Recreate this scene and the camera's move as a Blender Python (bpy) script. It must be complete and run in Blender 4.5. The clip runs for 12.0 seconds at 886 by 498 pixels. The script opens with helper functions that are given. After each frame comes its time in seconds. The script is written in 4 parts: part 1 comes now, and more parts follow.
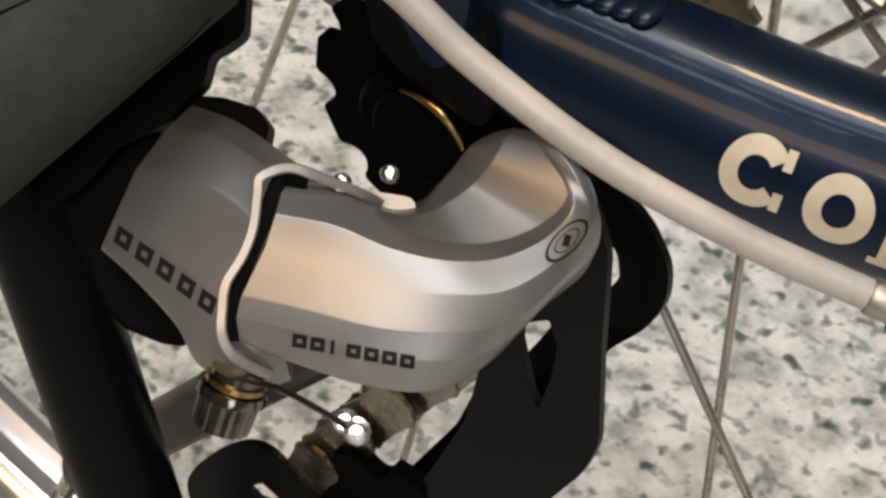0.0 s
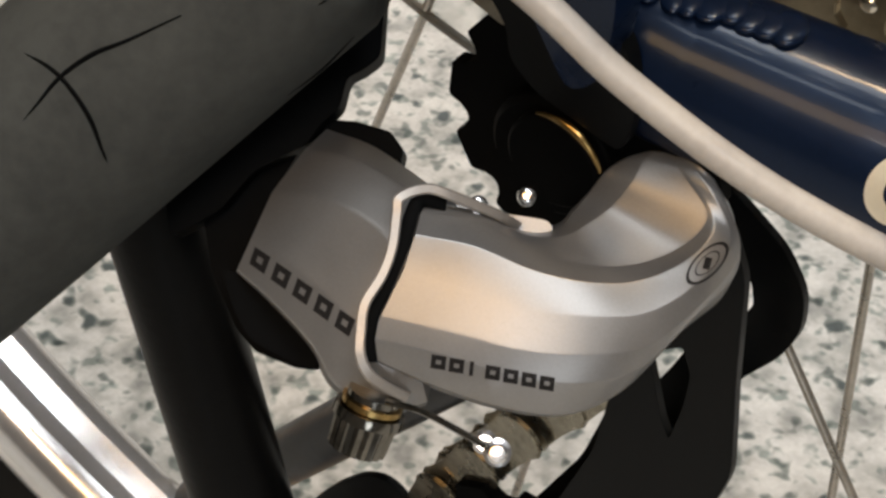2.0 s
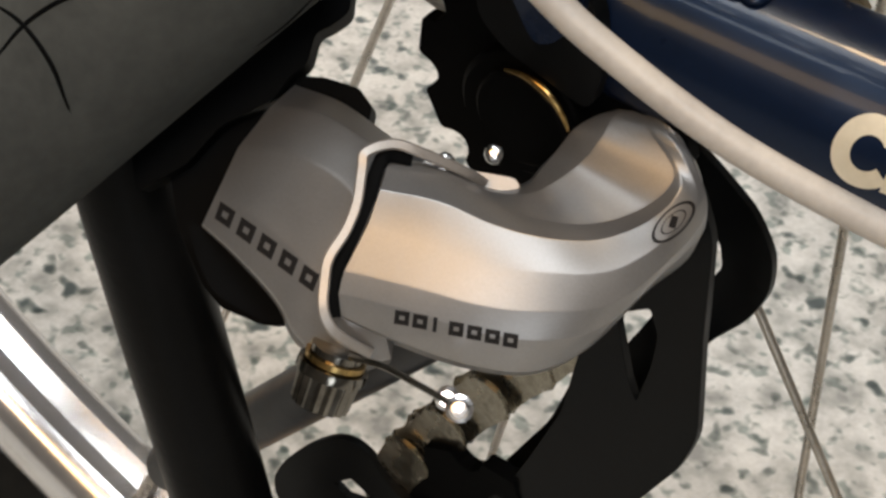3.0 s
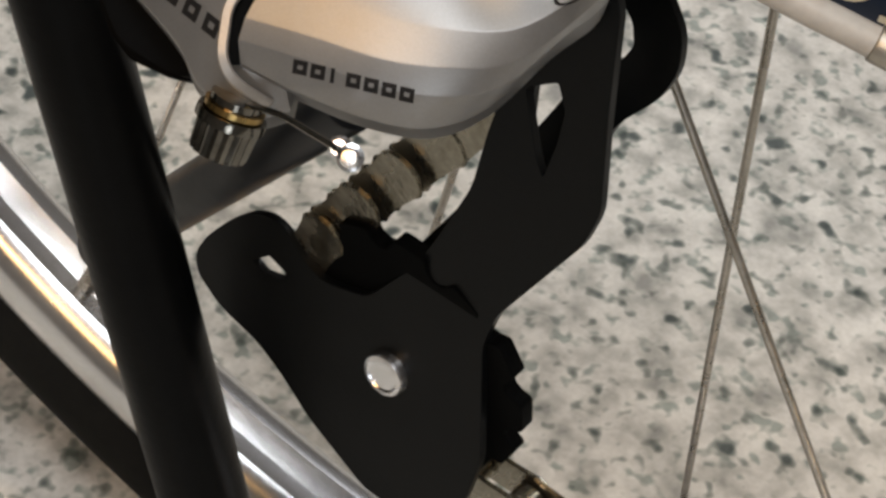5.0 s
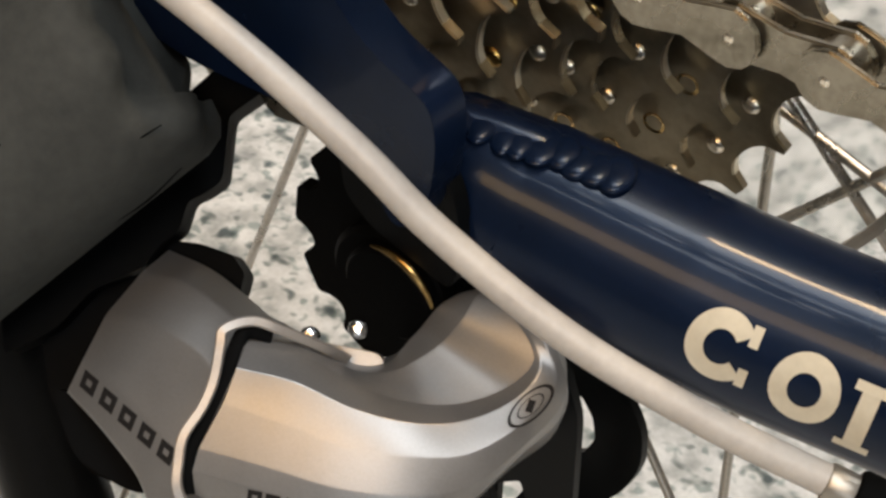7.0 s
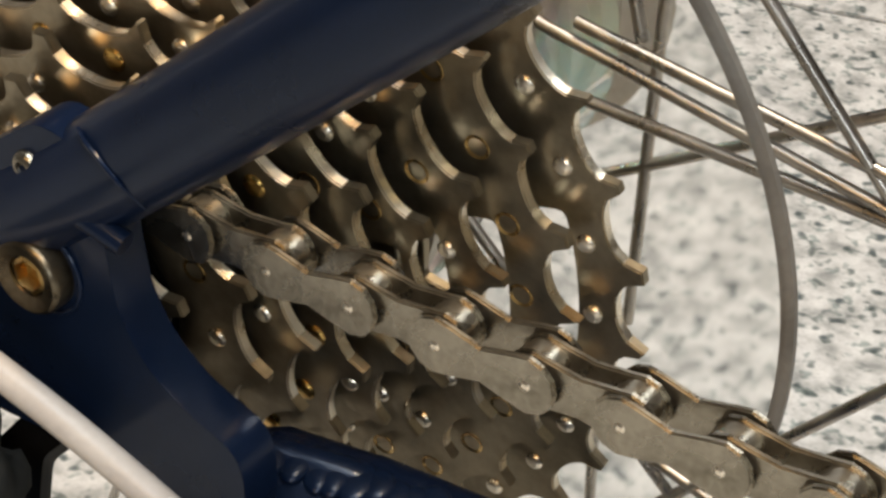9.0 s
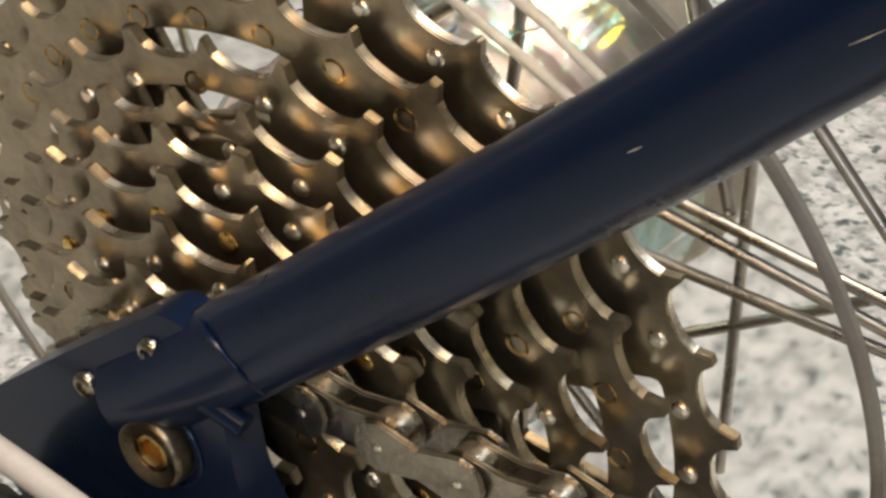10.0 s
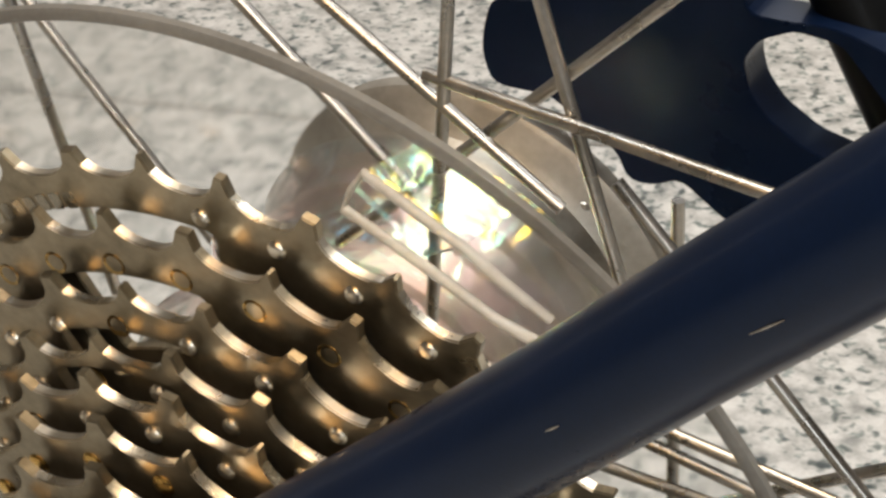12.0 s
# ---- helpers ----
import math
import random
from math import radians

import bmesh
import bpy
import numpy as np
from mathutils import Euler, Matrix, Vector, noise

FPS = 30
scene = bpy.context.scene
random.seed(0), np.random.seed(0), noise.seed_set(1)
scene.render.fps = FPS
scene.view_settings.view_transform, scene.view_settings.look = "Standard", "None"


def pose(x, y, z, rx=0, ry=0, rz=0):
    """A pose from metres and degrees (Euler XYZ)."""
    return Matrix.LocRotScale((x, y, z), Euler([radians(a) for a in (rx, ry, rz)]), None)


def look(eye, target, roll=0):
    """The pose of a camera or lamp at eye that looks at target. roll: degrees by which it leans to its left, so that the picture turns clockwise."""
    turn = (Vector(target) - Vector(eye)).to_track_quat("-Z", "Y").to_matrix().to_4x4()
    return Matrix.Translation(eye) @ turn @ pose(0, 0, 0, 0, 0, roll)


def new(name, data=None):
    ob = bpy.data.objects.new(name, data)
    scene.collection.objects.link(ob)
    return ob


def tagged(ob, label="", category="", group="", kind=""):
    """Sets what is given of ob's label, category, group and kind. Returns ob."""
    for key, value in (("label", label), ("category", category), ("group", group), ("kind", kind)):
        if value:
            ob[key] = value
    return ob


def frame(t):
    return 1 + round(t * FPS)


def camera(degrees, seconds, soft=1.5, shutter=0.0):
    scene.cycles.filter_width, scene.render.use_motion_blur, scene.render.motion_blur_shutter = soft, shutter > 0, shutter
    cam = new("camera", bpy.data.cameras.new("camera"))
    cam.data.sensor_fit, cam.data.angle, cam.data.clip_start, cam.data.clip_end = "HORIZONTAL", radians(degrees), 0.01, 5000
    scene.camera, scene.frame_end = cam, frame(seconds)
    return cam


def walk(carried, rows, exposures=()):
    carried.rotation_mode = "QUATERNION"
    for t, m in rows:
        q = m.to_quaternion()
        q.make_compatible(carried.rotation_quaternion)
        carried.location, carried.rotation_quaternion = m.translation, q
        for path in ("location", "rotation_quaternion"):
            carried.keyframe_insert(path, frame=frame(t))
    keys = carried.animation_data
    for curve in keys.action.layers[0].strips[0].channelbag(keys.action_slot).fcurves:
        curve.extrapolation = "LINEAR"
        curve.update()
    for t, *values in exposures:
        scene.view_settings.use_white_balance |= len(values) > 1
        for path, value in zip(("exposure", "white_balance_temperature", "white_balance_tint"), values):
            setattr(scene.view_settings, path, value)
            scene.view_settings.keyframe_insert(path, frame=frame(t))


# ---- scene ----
from mathutils.bvhtree import BVHTree

cam = camera(26.0, 12.0, soft=2.8)
PATH = [
    (0, pose(0.1461, -0.2170, 0.1506, 44.15, -1.70, 34.80)),
    (0.5, pose(0.1380, -0.2177, 0.1510, 44.76, -1.16, 34.92)),
    (1, pose(0.1381, -0.2219, 0.1503, 45.81, -0.58, 35.69)),
    (1.5, pose(0.1395, -0.2274, 0.1459, 45.71, -0.34, 36.34)),
    (2, pose(0.1401, -0.2254, 0.1453, 46.01, -0.45, 36.50)),
    (2.5, pose(0.1413, -0.2232, 0.1449, 46.41, -0.61, 36.59)),
    (3, pose(0.1445, -0.2244, 0.1416, 45.52, -1.07, 36.84)),
    (3.5, pose(0.1512, -0.2269, 0.1364, 43.45, -1.72, 37.44)),
    (3.7, pose(0.1521, -0.2274, 0.1357, 42.97, -2.01, 37.55)),
    (5.3, pose(0.1663, -0.2230, 0.1316, 41.51, -3.02, 39.01)),
    (5.5, pose(0.1668, -0.2208, 0.1329, 41.85, -2.82, 38.81)),
    (6, pose(0.1631, -0.2163, 0.1407, 43.28, -2.31, 38.57)),
    (6.5, pose(0.1574, -0.2065, 0.1503, 45.39, -2.05, 38.39)),
    (7, pose(0.1542, -0.2016, 0.1549, 47.15, -1.75, 38.02)),
    (7.5, pose(0.1543, -0.1972, 0.1626, 49.23, -2.24, 36.88)),
    (7.7, pose(0.1546, -0.1962, 0.1620, 49.89, -2.23, 36.54)),
    (9.3, pose(0.1552, -0.1880, 0.1722, 54.53, -2.16, 33.22)),
    (9.5, pose(0.1539, -0.1879, 0.1774, 54.93, -1.65, 33.70)),
    (10, pose(0.1519, -0.1924, 0.1878, 55.67, -0.05, 34.53)),
    (10.5, pose(0.1516, -0.1892, 0.1931, 56.12, 0.77, 34.46)),
    (11, pose(0.1512, -0.1873, 0.1942, 55.96, 0.93, 33.34)),
    (11.5, pose(0.1495, -0.1866, 0.2016, 56.52, 1.09, 31.55)),
    (12, pose(0.1491, -0.1819, 0.2081, 57.49, 2.91, 30.58)),
]
walk(cam, PATH, exposures=((0.0, 0.05), (3.0, 0.08), (3.7, 0.02), (5.5, -0.18), (6.3, 0.04), (9.0, 0.24), (10.5, 0.20), (12.0, 0.18)))

# ---------------------------------------------------------------- light
world = bpy.data.worlds.new("room_air")
scene.world = world
world.use_nodes = True
world.node_tree.nodes["Background"].inputs[0].default_value = (0.9, 0.93, 1.0, 1)
world.node_tree.nodes["Background"].inputs[1].default_value = 0.25


def area(name, place, target, wide, high, watts, colour):
    data = bpy.data.lights.new(name, "AREA")
    data.shape, data.size, data.size_y, data.energy, data.color = "RECTANGLE", wide, high, watts, colour
    ob = new(name, data)
    ob.matrix_world = look(place, target)
    return ob


# Unseen overhead panels, placed and sized for highlights on cover, stay and cassette.
area("ceiling_lamp_light", (1.15, -0.75, 2.3), (0, 0, 0), 0.9, 0.5, 18, (0.95, 0.975, 1.0))
area("ceiling_lamp_light", (0.1, -0.02, 2.3), (0, 0, 0), 1.1, 1.05, 38, (0.94, 0.975, 1.0))
area("ceiling_lamp_light", (1.35, -2.2, 2.3), (0, 0, 0), 0.7, 0.3, 14, (0.95, 0.975, 1.0))
# Unseen warm panels, set where stay and cover would mirror gold.
area("spot_lamp_light", (0.22, 0.66, 2.3), (0, 0, 0), 0.25, 0.2, 18, (1.0, 0.70, 0.40))
area("spot_lamp_light", (0.48, -1.72, 2.3), (0, 0, 0), 1.5, 1.1, 34, (1.0, 0.58, 0.22))
# Added without a known source, to lighten the dropout's side face.
area("ceiling_lamp_light", (0.95, 1.9, 2.3), (0, 0, 0), 0.9, 0.5, 15, (0.93, 0.97, 1.0))
# No window known: panels added near the walls for gullet, hub and cover highlights.
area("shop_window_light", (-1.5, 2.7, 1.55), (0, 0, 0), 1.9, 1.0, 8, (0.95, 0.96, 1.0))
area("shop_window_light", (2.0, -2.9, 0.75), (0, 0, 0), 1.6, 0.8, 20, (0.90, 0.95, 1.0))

# ---------------------------------------------------------------- materials


def material(name, colour, rough=0.5, metal=0.0, **kw):
    m = bpy.data.materials.new(name)
    m.use_nodes = True
    nt = m.node_tree
    b = nt.nodes["Principled BSDF"]
    b.inputs["Base Color"].default_value = (*colour, 1)
    b.inputs["Roughness"].default_value = rough
    b.inputs["Metallic"].default_value = metal
    for key, value in kw.items():
        b.inputs[key.replace("_", " ")].default_value = value
    return m


def node(m, kind, **inputs):
    n = m.node_tree.nodes.new(kind)
    for key, value in inputs.items():
        n.inputs[key.replace("_", " ")].default_value = value
    return n


def link(m, a, out, b, inp):
    m.node_tree.links.new(a.outputs[out], b.inputs[inp])


def ramp(m, source, out, stops):
    r = m.node_tree.nodes.new("ShaderNodeValToRGB")
    r.color_ramp.elements[0].position, r.color_ramp.elements[0].color = stops[0][0], (*stops[0][1], 1)
    r.color_ramp.elements[1].position, r.color_ramp.elements[1].color = stops[-1][0], (*stops[-1][1], 1)
    for p, c in stops[1:-1]:
        r.color_ramp.elements.new(p).color = (*c, 1)
    link(m, source, out, r, 0)
    return r


def worn(name, dark, light, rough, metal, scale=60.0, bump=0.02, fine=600.0, spread=0.1, **kw):
    """A surface that varies at two scales, with fine relief."""
    m = material(name, light, rough, metal, **kw)
    b = m.node_tree.nodes["Principled BSDF"]
    co = m.node_tree.nodes.new("ShaderNodeTexCoord")
    n1 = node(m, "ShaderNodeTexNoise", Scale=scale, Detail=6.0, Roughness=0.6)
    n2 = node(m, "ShaderNodeTexNoise", Scale=fine, Detail=3.0)
    link(m, co, "Object", n1, "Vector"), link(m, co, "Object", n2, "Vector")
    mixer = m.node_tree.nodes.new("ShaderNodeMath")
    mixer.operation = "ADD"
    half = node(m, "ShaderNodeMath")
    half.operation = "MULTIPLY"
    half.inputs[1].default_value = 0.35
    link(m, n2, 0, half, 0)
    link(m, n1, 0, mixer, 0), link(m, half, 0, mixer, 1)
    r = ramp(m, mixer, 0, [(0.45, dark), (0.85, light)])
    link(m, r, 0, b, "Base Color")
    rr = ramp(m, n1, 0, [(0.3, (rough - spread,) * 3), (0.7, (rough + spread,) * 3)])
    link(m, rr, 0, b, "Roughness")
    bp = node(m, "ShaderNodeBump", Strength=bump * 5, Distance=0.0004)
    link(m, n2, 0, bp, "Height"), link(m, bp, 0, b, "Normal")
    return m


def granite():
    m = material("granite", (0.6, 0.6, 0.56), 0.3)
    b = m.node_tree.nodes["Principled BSDF"]
    co = m.node_tree.nodes.new("ShaderNodeTexCoord")
    blotch = node(m, "ShaderNodeTexNoise", Scale=80.0, Detail=2.5, Roughness=0.55)
    spots = node(m, "ShaderNodeTexNoise", Scale=125.0, Detail=1.5, Roughness=0.5)
    spots2 = node(m, "ShaderNodeTexNoise", Scale=190.0, Detail=1.0, Roughness=0.5)
    fine = node(m, "ShaderNodeTexNoise", Scale=520.0, Detail=3.0)
    shift = node(m, "ShaderNodeVectorMath")
    shift.inputs[1].default_value = (7.3, 2.1, 4.4)
    link(m, co, "Object", shift, 0)
    for n in (blotch, spots, fine):
        link(m, co, "Object", n, "Vector")
    link(m, shift, 0, spots2, "Vector")
    base = ramp(m, blotch, 0, [(0.30, (0.29, 0.295, 0.285)), (0.42, (0.45, 0.45, 0.43)), (0.52, (0.585, 0.58, 0.56)), (0.68, (0.70, 0.695, 0.67))])
    dark = ramp(m, spots, 0, [(0.575, (1, 1, 1)), (0.645, (0.44, 0.48, 0.47)), (0.72, (0.14, 0.17, 0.18))])
    grey = ramp(m, spots2, 0, [(0.57, (1, 1, 1)), (0.70, (0.50, 0.56, 0.55))])
    tone = ramp(m, fine, 0, [(0.35, (0.90, 0.90, 0.89)), (0.65, (1, 1, 1))])
    last = base
    out = 0
    for k, layer in enumerate((dark, grey, tone)):
        mul = m.node_tree.nodes.new("ShaderNodeMix")
        mul.data_type, mul.blend_type = "RGBA", "MULTIPLY"
        mul.inputs[0].default_value = 1.0
        link(m, last, out, mul, 6), link(m, layer, 0, mul, 7)
        last, out = mul, 2
    link(m, last, out, b, "Base Color")
    return m


GRANITE = granite()
GROUT = worn("brown_grout", (0.10, 0.085, 0.065), (0.17, 0.15, 0.12), 0.9, 0.0, 90, 0.05, 700)
PLASTER = worn("plaster", (0.17, 0.167, 0.16), (0.23, 0.226, 0.218), 0.9, 0.0, 3, 0.02, 60)
SILVER = worn("silver_paint", (0.235, 0.230, 0.226), (0.295, 0.290, 0.286), 0.36, 0.65, 40, 0.004, 2500, 0.05)
TRIM = worn("pale_trim", (0.29, 0.27, 0.25), (0.38, 0.355, 0.33), 0.40, 0.6, 60, 0.004, 2000, 0.05)
CHROME = worn("chrome", (0.62, 0.62, 0.62), (0.78, 0.78, 0.78), 0.16, 1.0, 80, 0.003, 900, 0.06)
ALLOY = worn("polished_alloy", (0.78, 0.78, 0.80), (0.90, 0.90, 0.92), 0.25, 1.0, 20, 0.004, 900, 0.05)
STEEL = worn("plated_steel", (0.30, 0.27, 0.23), (0.44, 0.41, 0.36), 0.38, 1.0, 60, 0.01, 900, 0.08)
BROWNSTEEL = worn("oiled_sprocket_steel", (0.19, 0.16, 0.108), (0.38, 0.325, 0.23), 0.33, 0.92, 80, 0.04, 500, 0.06)
# Pale tone holds the light on gullet faces and glints of studs and pins.
BRIGHTSTEEL = worn("bright_glint_steel", (0.86, 0.77, 0.60), (0.98, 0.92, 0.80), 0.30, 1.0, 90, 0.02, 900, 0.14)
CHAINMETAL = worn("oiled_chain_steel", (0.19, 0.17, 0.13), (0.43, 0.395, 0.32), 0.25, 0.95, 130, 0.03, 900, 0.13)
PINSTEEL = worn("dark_pin_steel", (0.07, 0.06, 0.045), (0.18, 0.16, 0.125), 0.28, 1.0, 130, 0.01, 900, 0.06)
# Chrome with the barrel's dark reflections put into its base colour.
DARKCHROME = worn("dark_reflection_chrome", (0.10, 0.093, 0.08), (0.26, 0.245, 0.215), 0.15, 1.0, 130, 0.006, 900, 0.06)
BOLTSTEEL = worn("brown_plated_steel", (0.11, 0.09, 0.06), (0.24, 0.205, 0.145), 0.33, 1.0, 90, 0.01, 900, 0.08)
BRASS = worn("brass", (0.30, 0.19, 0.07), (0.50, 0.35, 0.14), 0.26, 1.0, 80, 0.01, 900, 0.08)
# Yellow tone stands in for golden reflections between the sprockets.
GLINTGOLD = worn("gold_glint_steel", (0.55, 0.33, 0.08), (0.80, 0.55, 0.20), 0.28, 1.0, 80, 0.01, 900, 0.08)
BLACKSTEEL = worn("black_coated_steel", (0.0022, 0.0026, 0.0030), (0.0046, 0.0053, 0.0058), 0.42, 0.0, 60, 0.01, 900, 0.1, Specular_IOR_Level=0.14)
GREYTUBE = worn("dark_grey_tube", (0.005, 0.006, 0.008), (0.010, 0.012, 0.015), 0.45, 0.0, 60, 0.02, 500, 0.1)
LEGBLACK = worn("black_painted_tube", (0.0020, 0.0022, 0.0025), (0.0042, 0.0044, 0.0046), 0.36, 0.0, 50, 0.03, 500, 0.1, Specular_IOR_Level=0.06)
BLACKPLASTIC = worn("black_plastic", (0.0016, 0.0018, 0.0020), (0.0036, 0.0038, 0.0040), 0.55, 0.0, 60, 0.02, 700, 0.1, Specular_IOR_Level=0.025)
RUBBER = worn("aged_rubber", (0.026, 0.028, 0.027), (0.050, 0.053, 0.050), 0.75, 0.0, 40, 0.05, 500, 0.1, Specular_IOR_Level=0.15)
TYRE = worn("tyre_rubber", (0.006, 0.006, 0.006), (0.012, 0.012, 0.011), 0.8, 0.0, 40, 0.05, 300, 0.1, Specular_IOR_Level=0.1)
NAVY = worn("navy_paint", (0.0021, 0.0056, 0.0172), (0.0038, 0.0097, 0.030), 0.30, 0.0, 30, 0.004, 1500, 0.05, Specular_IOR_Level=0.25, Specular_Tint=(0.5, 0.68, 1.0, 1), Coat_Weight=0.15, Coat_Roughness=0.07)
HOUSING = worn("grey_cable_housing", (0.40, 0.37, 0.34), (0.52, 0.49, 0.45), 0.38, 0.0, 90, 0.01, 800, 0.06)
INK = material("black_ink", (0.012, 0.011, 0.011), 0.6, 0.0, Specular_IOR_Level=0.2)
CREAM = worn("cream_decal", (0.62, 0.57, 0.45), (0.72, 0.67, 0.54), 0.4, 0.0, 200, 0.004, 900, 0.05)
# Silver hub with its warm lamp reflections put into the base colour.
HUBALLOY = worn("warm_lit_hub_alloy", (0.36, 0.325, 0.265), (0.54, 0.51, 0.45), 0.5, 1.0, 45, 0.02, 700, 0.14)
SPOKE = worn("spoke_steel", (0.34, 0.32, 0.285), (0.57, 0.54, 0.49), 0.3, 1.0, 120, 0.006, 900, 0.08)
CLEARFILM = material("clear_film", (0.97, 0.97, 0.96), 0.19, 0.0, Transmission_Weight=1.0, IOR=1.14, Thin_Film_Thickness=290.0, Thin_Film_IOR=1.6)
def crinkled(m, scale, strength):
    """Gives a film soft, uneven folds."""
    co = m.node_tree.nodes.new("ShaderNodeTexCoord")
    n = node(m, "ShaderNodeTexNoise", Scale=scale, Detail=2.0, Distortion=1.0)
    link(m, co, "Object", n, "Vector")
    bp = node(m, "ShaderNodeBump", Strength=strength, Distance=0.004)
    link(m, n, 0, bp, "Height"), link(m, bp, 0, m.node_tree.nodes["Principled BSDF"], "Normal")


crinkled(CLEARFILM, 55.0, 0.7)
# Clear plastic whose edge reflections are put into a milky tone.
GLINTEDGE = worn("glinting_plastic_edge", (0.46, 0.43, 0.38), (0.60, 0.575, 0.52), 0.2, 0.0, 90, 0.01, 900, 0.08, Transmission_Weight=0.45, IOR=1.4)
LIPGREY = worn("grey_translucent_lip", (0.18, 0.172, 0.155), (0.28, 0.27, 0.245), 0.4, 0.0, 60, 0.01, 900, 0.08, Transmission_Weight=0.4, IOR=1.2)
CLEAR = material("clear_plastic", (0.97, 0.97, 0.955), 0.06, 0.0, Transmission_Weight=1.0, IOR=1.2)
crinkled(CLEAR, 45.0, 0.035)

# ---------------------------------------------------------------- mesh helpers (millimetres)


def part(name, bm, mat, parent=None, label="", smooth=True):
    """Links a bmesh, drawn in millimetres, as one mesh object under a thing or a part."""
    for v in bm.verts:
        v.co *= 0.001
    bmesh.ops.recalc_face_normals(bm, faces=bm.faces)
    flat = bm.faces.layers.int.get("cut_plate") is not None
    me = bpy.data.meshes.new(name)
    bm.to_mesh(me)
    bm.free()
    me.materials.append(mat)
    if smooth:
        for p in me.polygons:
            p.use_smooth = True
        me.set_sharp_from_angle(angle=radians(18 if flat else 38))
    ob = new(name, me)
    if parent:
        ob.parent = parent
    return tagged(ob, label)


def thing(name, label, category, group="", kind="", at=(0, 0, 0)):
    ob = new(name)
    ob.empty_display_size = 0.01
    return tagged(ob, label, category, group, kind)


def spline(points, steps=8):
    """A smooth line through the points."""
    p = [Vector(q) for q in points]
    p = [2 * p[0] - p[1]] + p + [2 * p[-1] - p[-2]]
    out = []
    for a, b, c, d in zip(p, p[1:], p[2:], p[3:]):
        for k in range(steps):
            t = k / steps
            out.append(0.5 * (2 * b + (c - a) * t + (2 * a - 5 * b + 4 * c - d) * t * t + (3 * b - a - 3 * c + d) * t ** 3))
    return out + [p[-2]]


def ring_frame(d, hint=Vector((0.31, 0.17, 0.93))):
    d = d.normalized()
    side = d.cross(hint)
    if side.length < 1e-3:
        side = d.cross(Vector((1, 0, 0)))
    side.normalize()
    return side, side.cross(d).normalized()


def tube(path, radius, segs=16, bm=None, cap=True, flat=1.0):
    """A round tube along a line of points; radius is a number or one number a point. flat squeezes it one way."""
    bm = bm or bmesh.new()
    path = [Vector(q) for q in path]
    radii = radius if isinstance(radius, (list, tuple)) else [radius] * len(path)
    rings, hint = [], Vector((0.31, 0.17, 0.93))
    for k, q in enumerate(path):
        d = path[min(k + 1, len(path) - 1)] - path[max(k - 1, 0)]
        a, b = ring_frame(d, hint)
        hint = b
        rings.append([bm.verts.new(q + radii[k] * (math.cos(t) * a + flat * math.sin(t) * b)) for t in (2 * math.pi * s / segs for s in range(segs))])
    for r, s in zip(rings, rings[1:]):
        for k in range(segs):
            bm.faces.new((r[k], r[(k + 1) % segs], s[(k + 1) % segs], s[k]))
    if cap:
        bm.faces.new(rings[0][::-1]), bm.faces.new(rings[-1])
    return bm


def turned(a, b, profile, segs=32, bm=None):
    """A turned part on the axis from a to b: profile rows are (millimetres along it, radius)."""
    a, b = Vector(a), Vector(b)
    d = (b - a).normalized()
    bm = bm or bmesh.new()
    s, u = ring_frame(d)
    rings = []
    for along, r in profile:
        q = a + d * along
        rings.append([bm.verts.new(q + max(r, 0.01) * (math.cos(t) * s + math.sin(t) * u)) for t in (2 * math.pi * k / segs for k in range(segs))])
    for r, t in zip(rings, rings[1:]):
        for k in range(segs):
            bm.faces.new((r[k], r[(k + 1) % segs], t[(k + 1) % segs], t[k]))
    bm.faces.new(rings[0][::-1]), bm.faces.new(rings[-1])
    return bm


def rod(a, b, r, bevel=None, segs=24, bm=None):
    n = (Vector(b) - Vector(a)).length
    e = bevel if bevel is not None else r * 0.15
    return turned(a, b, [(0, r - e), (e * 0.3, r - e * 0.3), (e, r), (n - e, r), (n - e * 0.3, r - e * 0.3), (n, r - e)], segs, bm)


def plate(outline, depth, place, holes=(), edge=0.0):
    """A flat plate cut from an outline with holes: outline in its own x, y; place maps x, y, z into millimetres."""
    bm = bmesh.new()
    loops = [outline, *holes]
    edges = []
    for loop in loops:
        vs = [bm.verts.new((x, y, 0)) for x, y in loop]
        edges += [bm.edges.new((vs[k], vs[(k + 1) % len(vs)])) for k in range(len(vs))]
    bmesh.ops.triangle_fill(bm, use_beauty=True, use_dissolve=False, edges=edges)
    bmesh.ops.recalc_face_normals(bm, faces=bm.faces)
    got = bmesh.ops.extrude_face_region(bm, geom=list(bm.faces))
    for v in (g for g in got["geom"] if isinstance(g, bmesh.types.BMVert)):
        v.co.z += depth
    if edge:
        bmesh.ops.recalc_face_normals(bm, faces=bm.faces)
        sharp = [e for e in bm.edges if len(e.link_faces) == 2 and e.calc_face_angle(0) > 1.2 and abs(e.verts[0].co.z - e.verts[1].co.z) < 1e-6]
        bmesh.ops.bevel(bm, geom=sharp, offset=edge, segments=2, affect="EDGES", clamp_overlap=True)
    bmesh.ops.transform(bm, matrix=place, verts=bm.verts)
    bm.faces.layers.int.new("cut_plate")
    return bm


def skin(rows, bm=None, steps=5, closed=False):
    """A smooth skin through rows of guide points (each row as long as the others)."""
    bm = bm or bmesh.new()
    fine = [spline(r, steps) for r in rows]
    cols = [spline(c, steps) for c in zip(*fine)]
    grid = [[bm.verts.new(q) for q in c] for c in cols]
    for r, s in zip(grid, grid[1:]):
        for k in range(len(r) - 1):
            bm.faces.new((r[k], r[k + 1], s[k + 1], s[k]))
    return bm


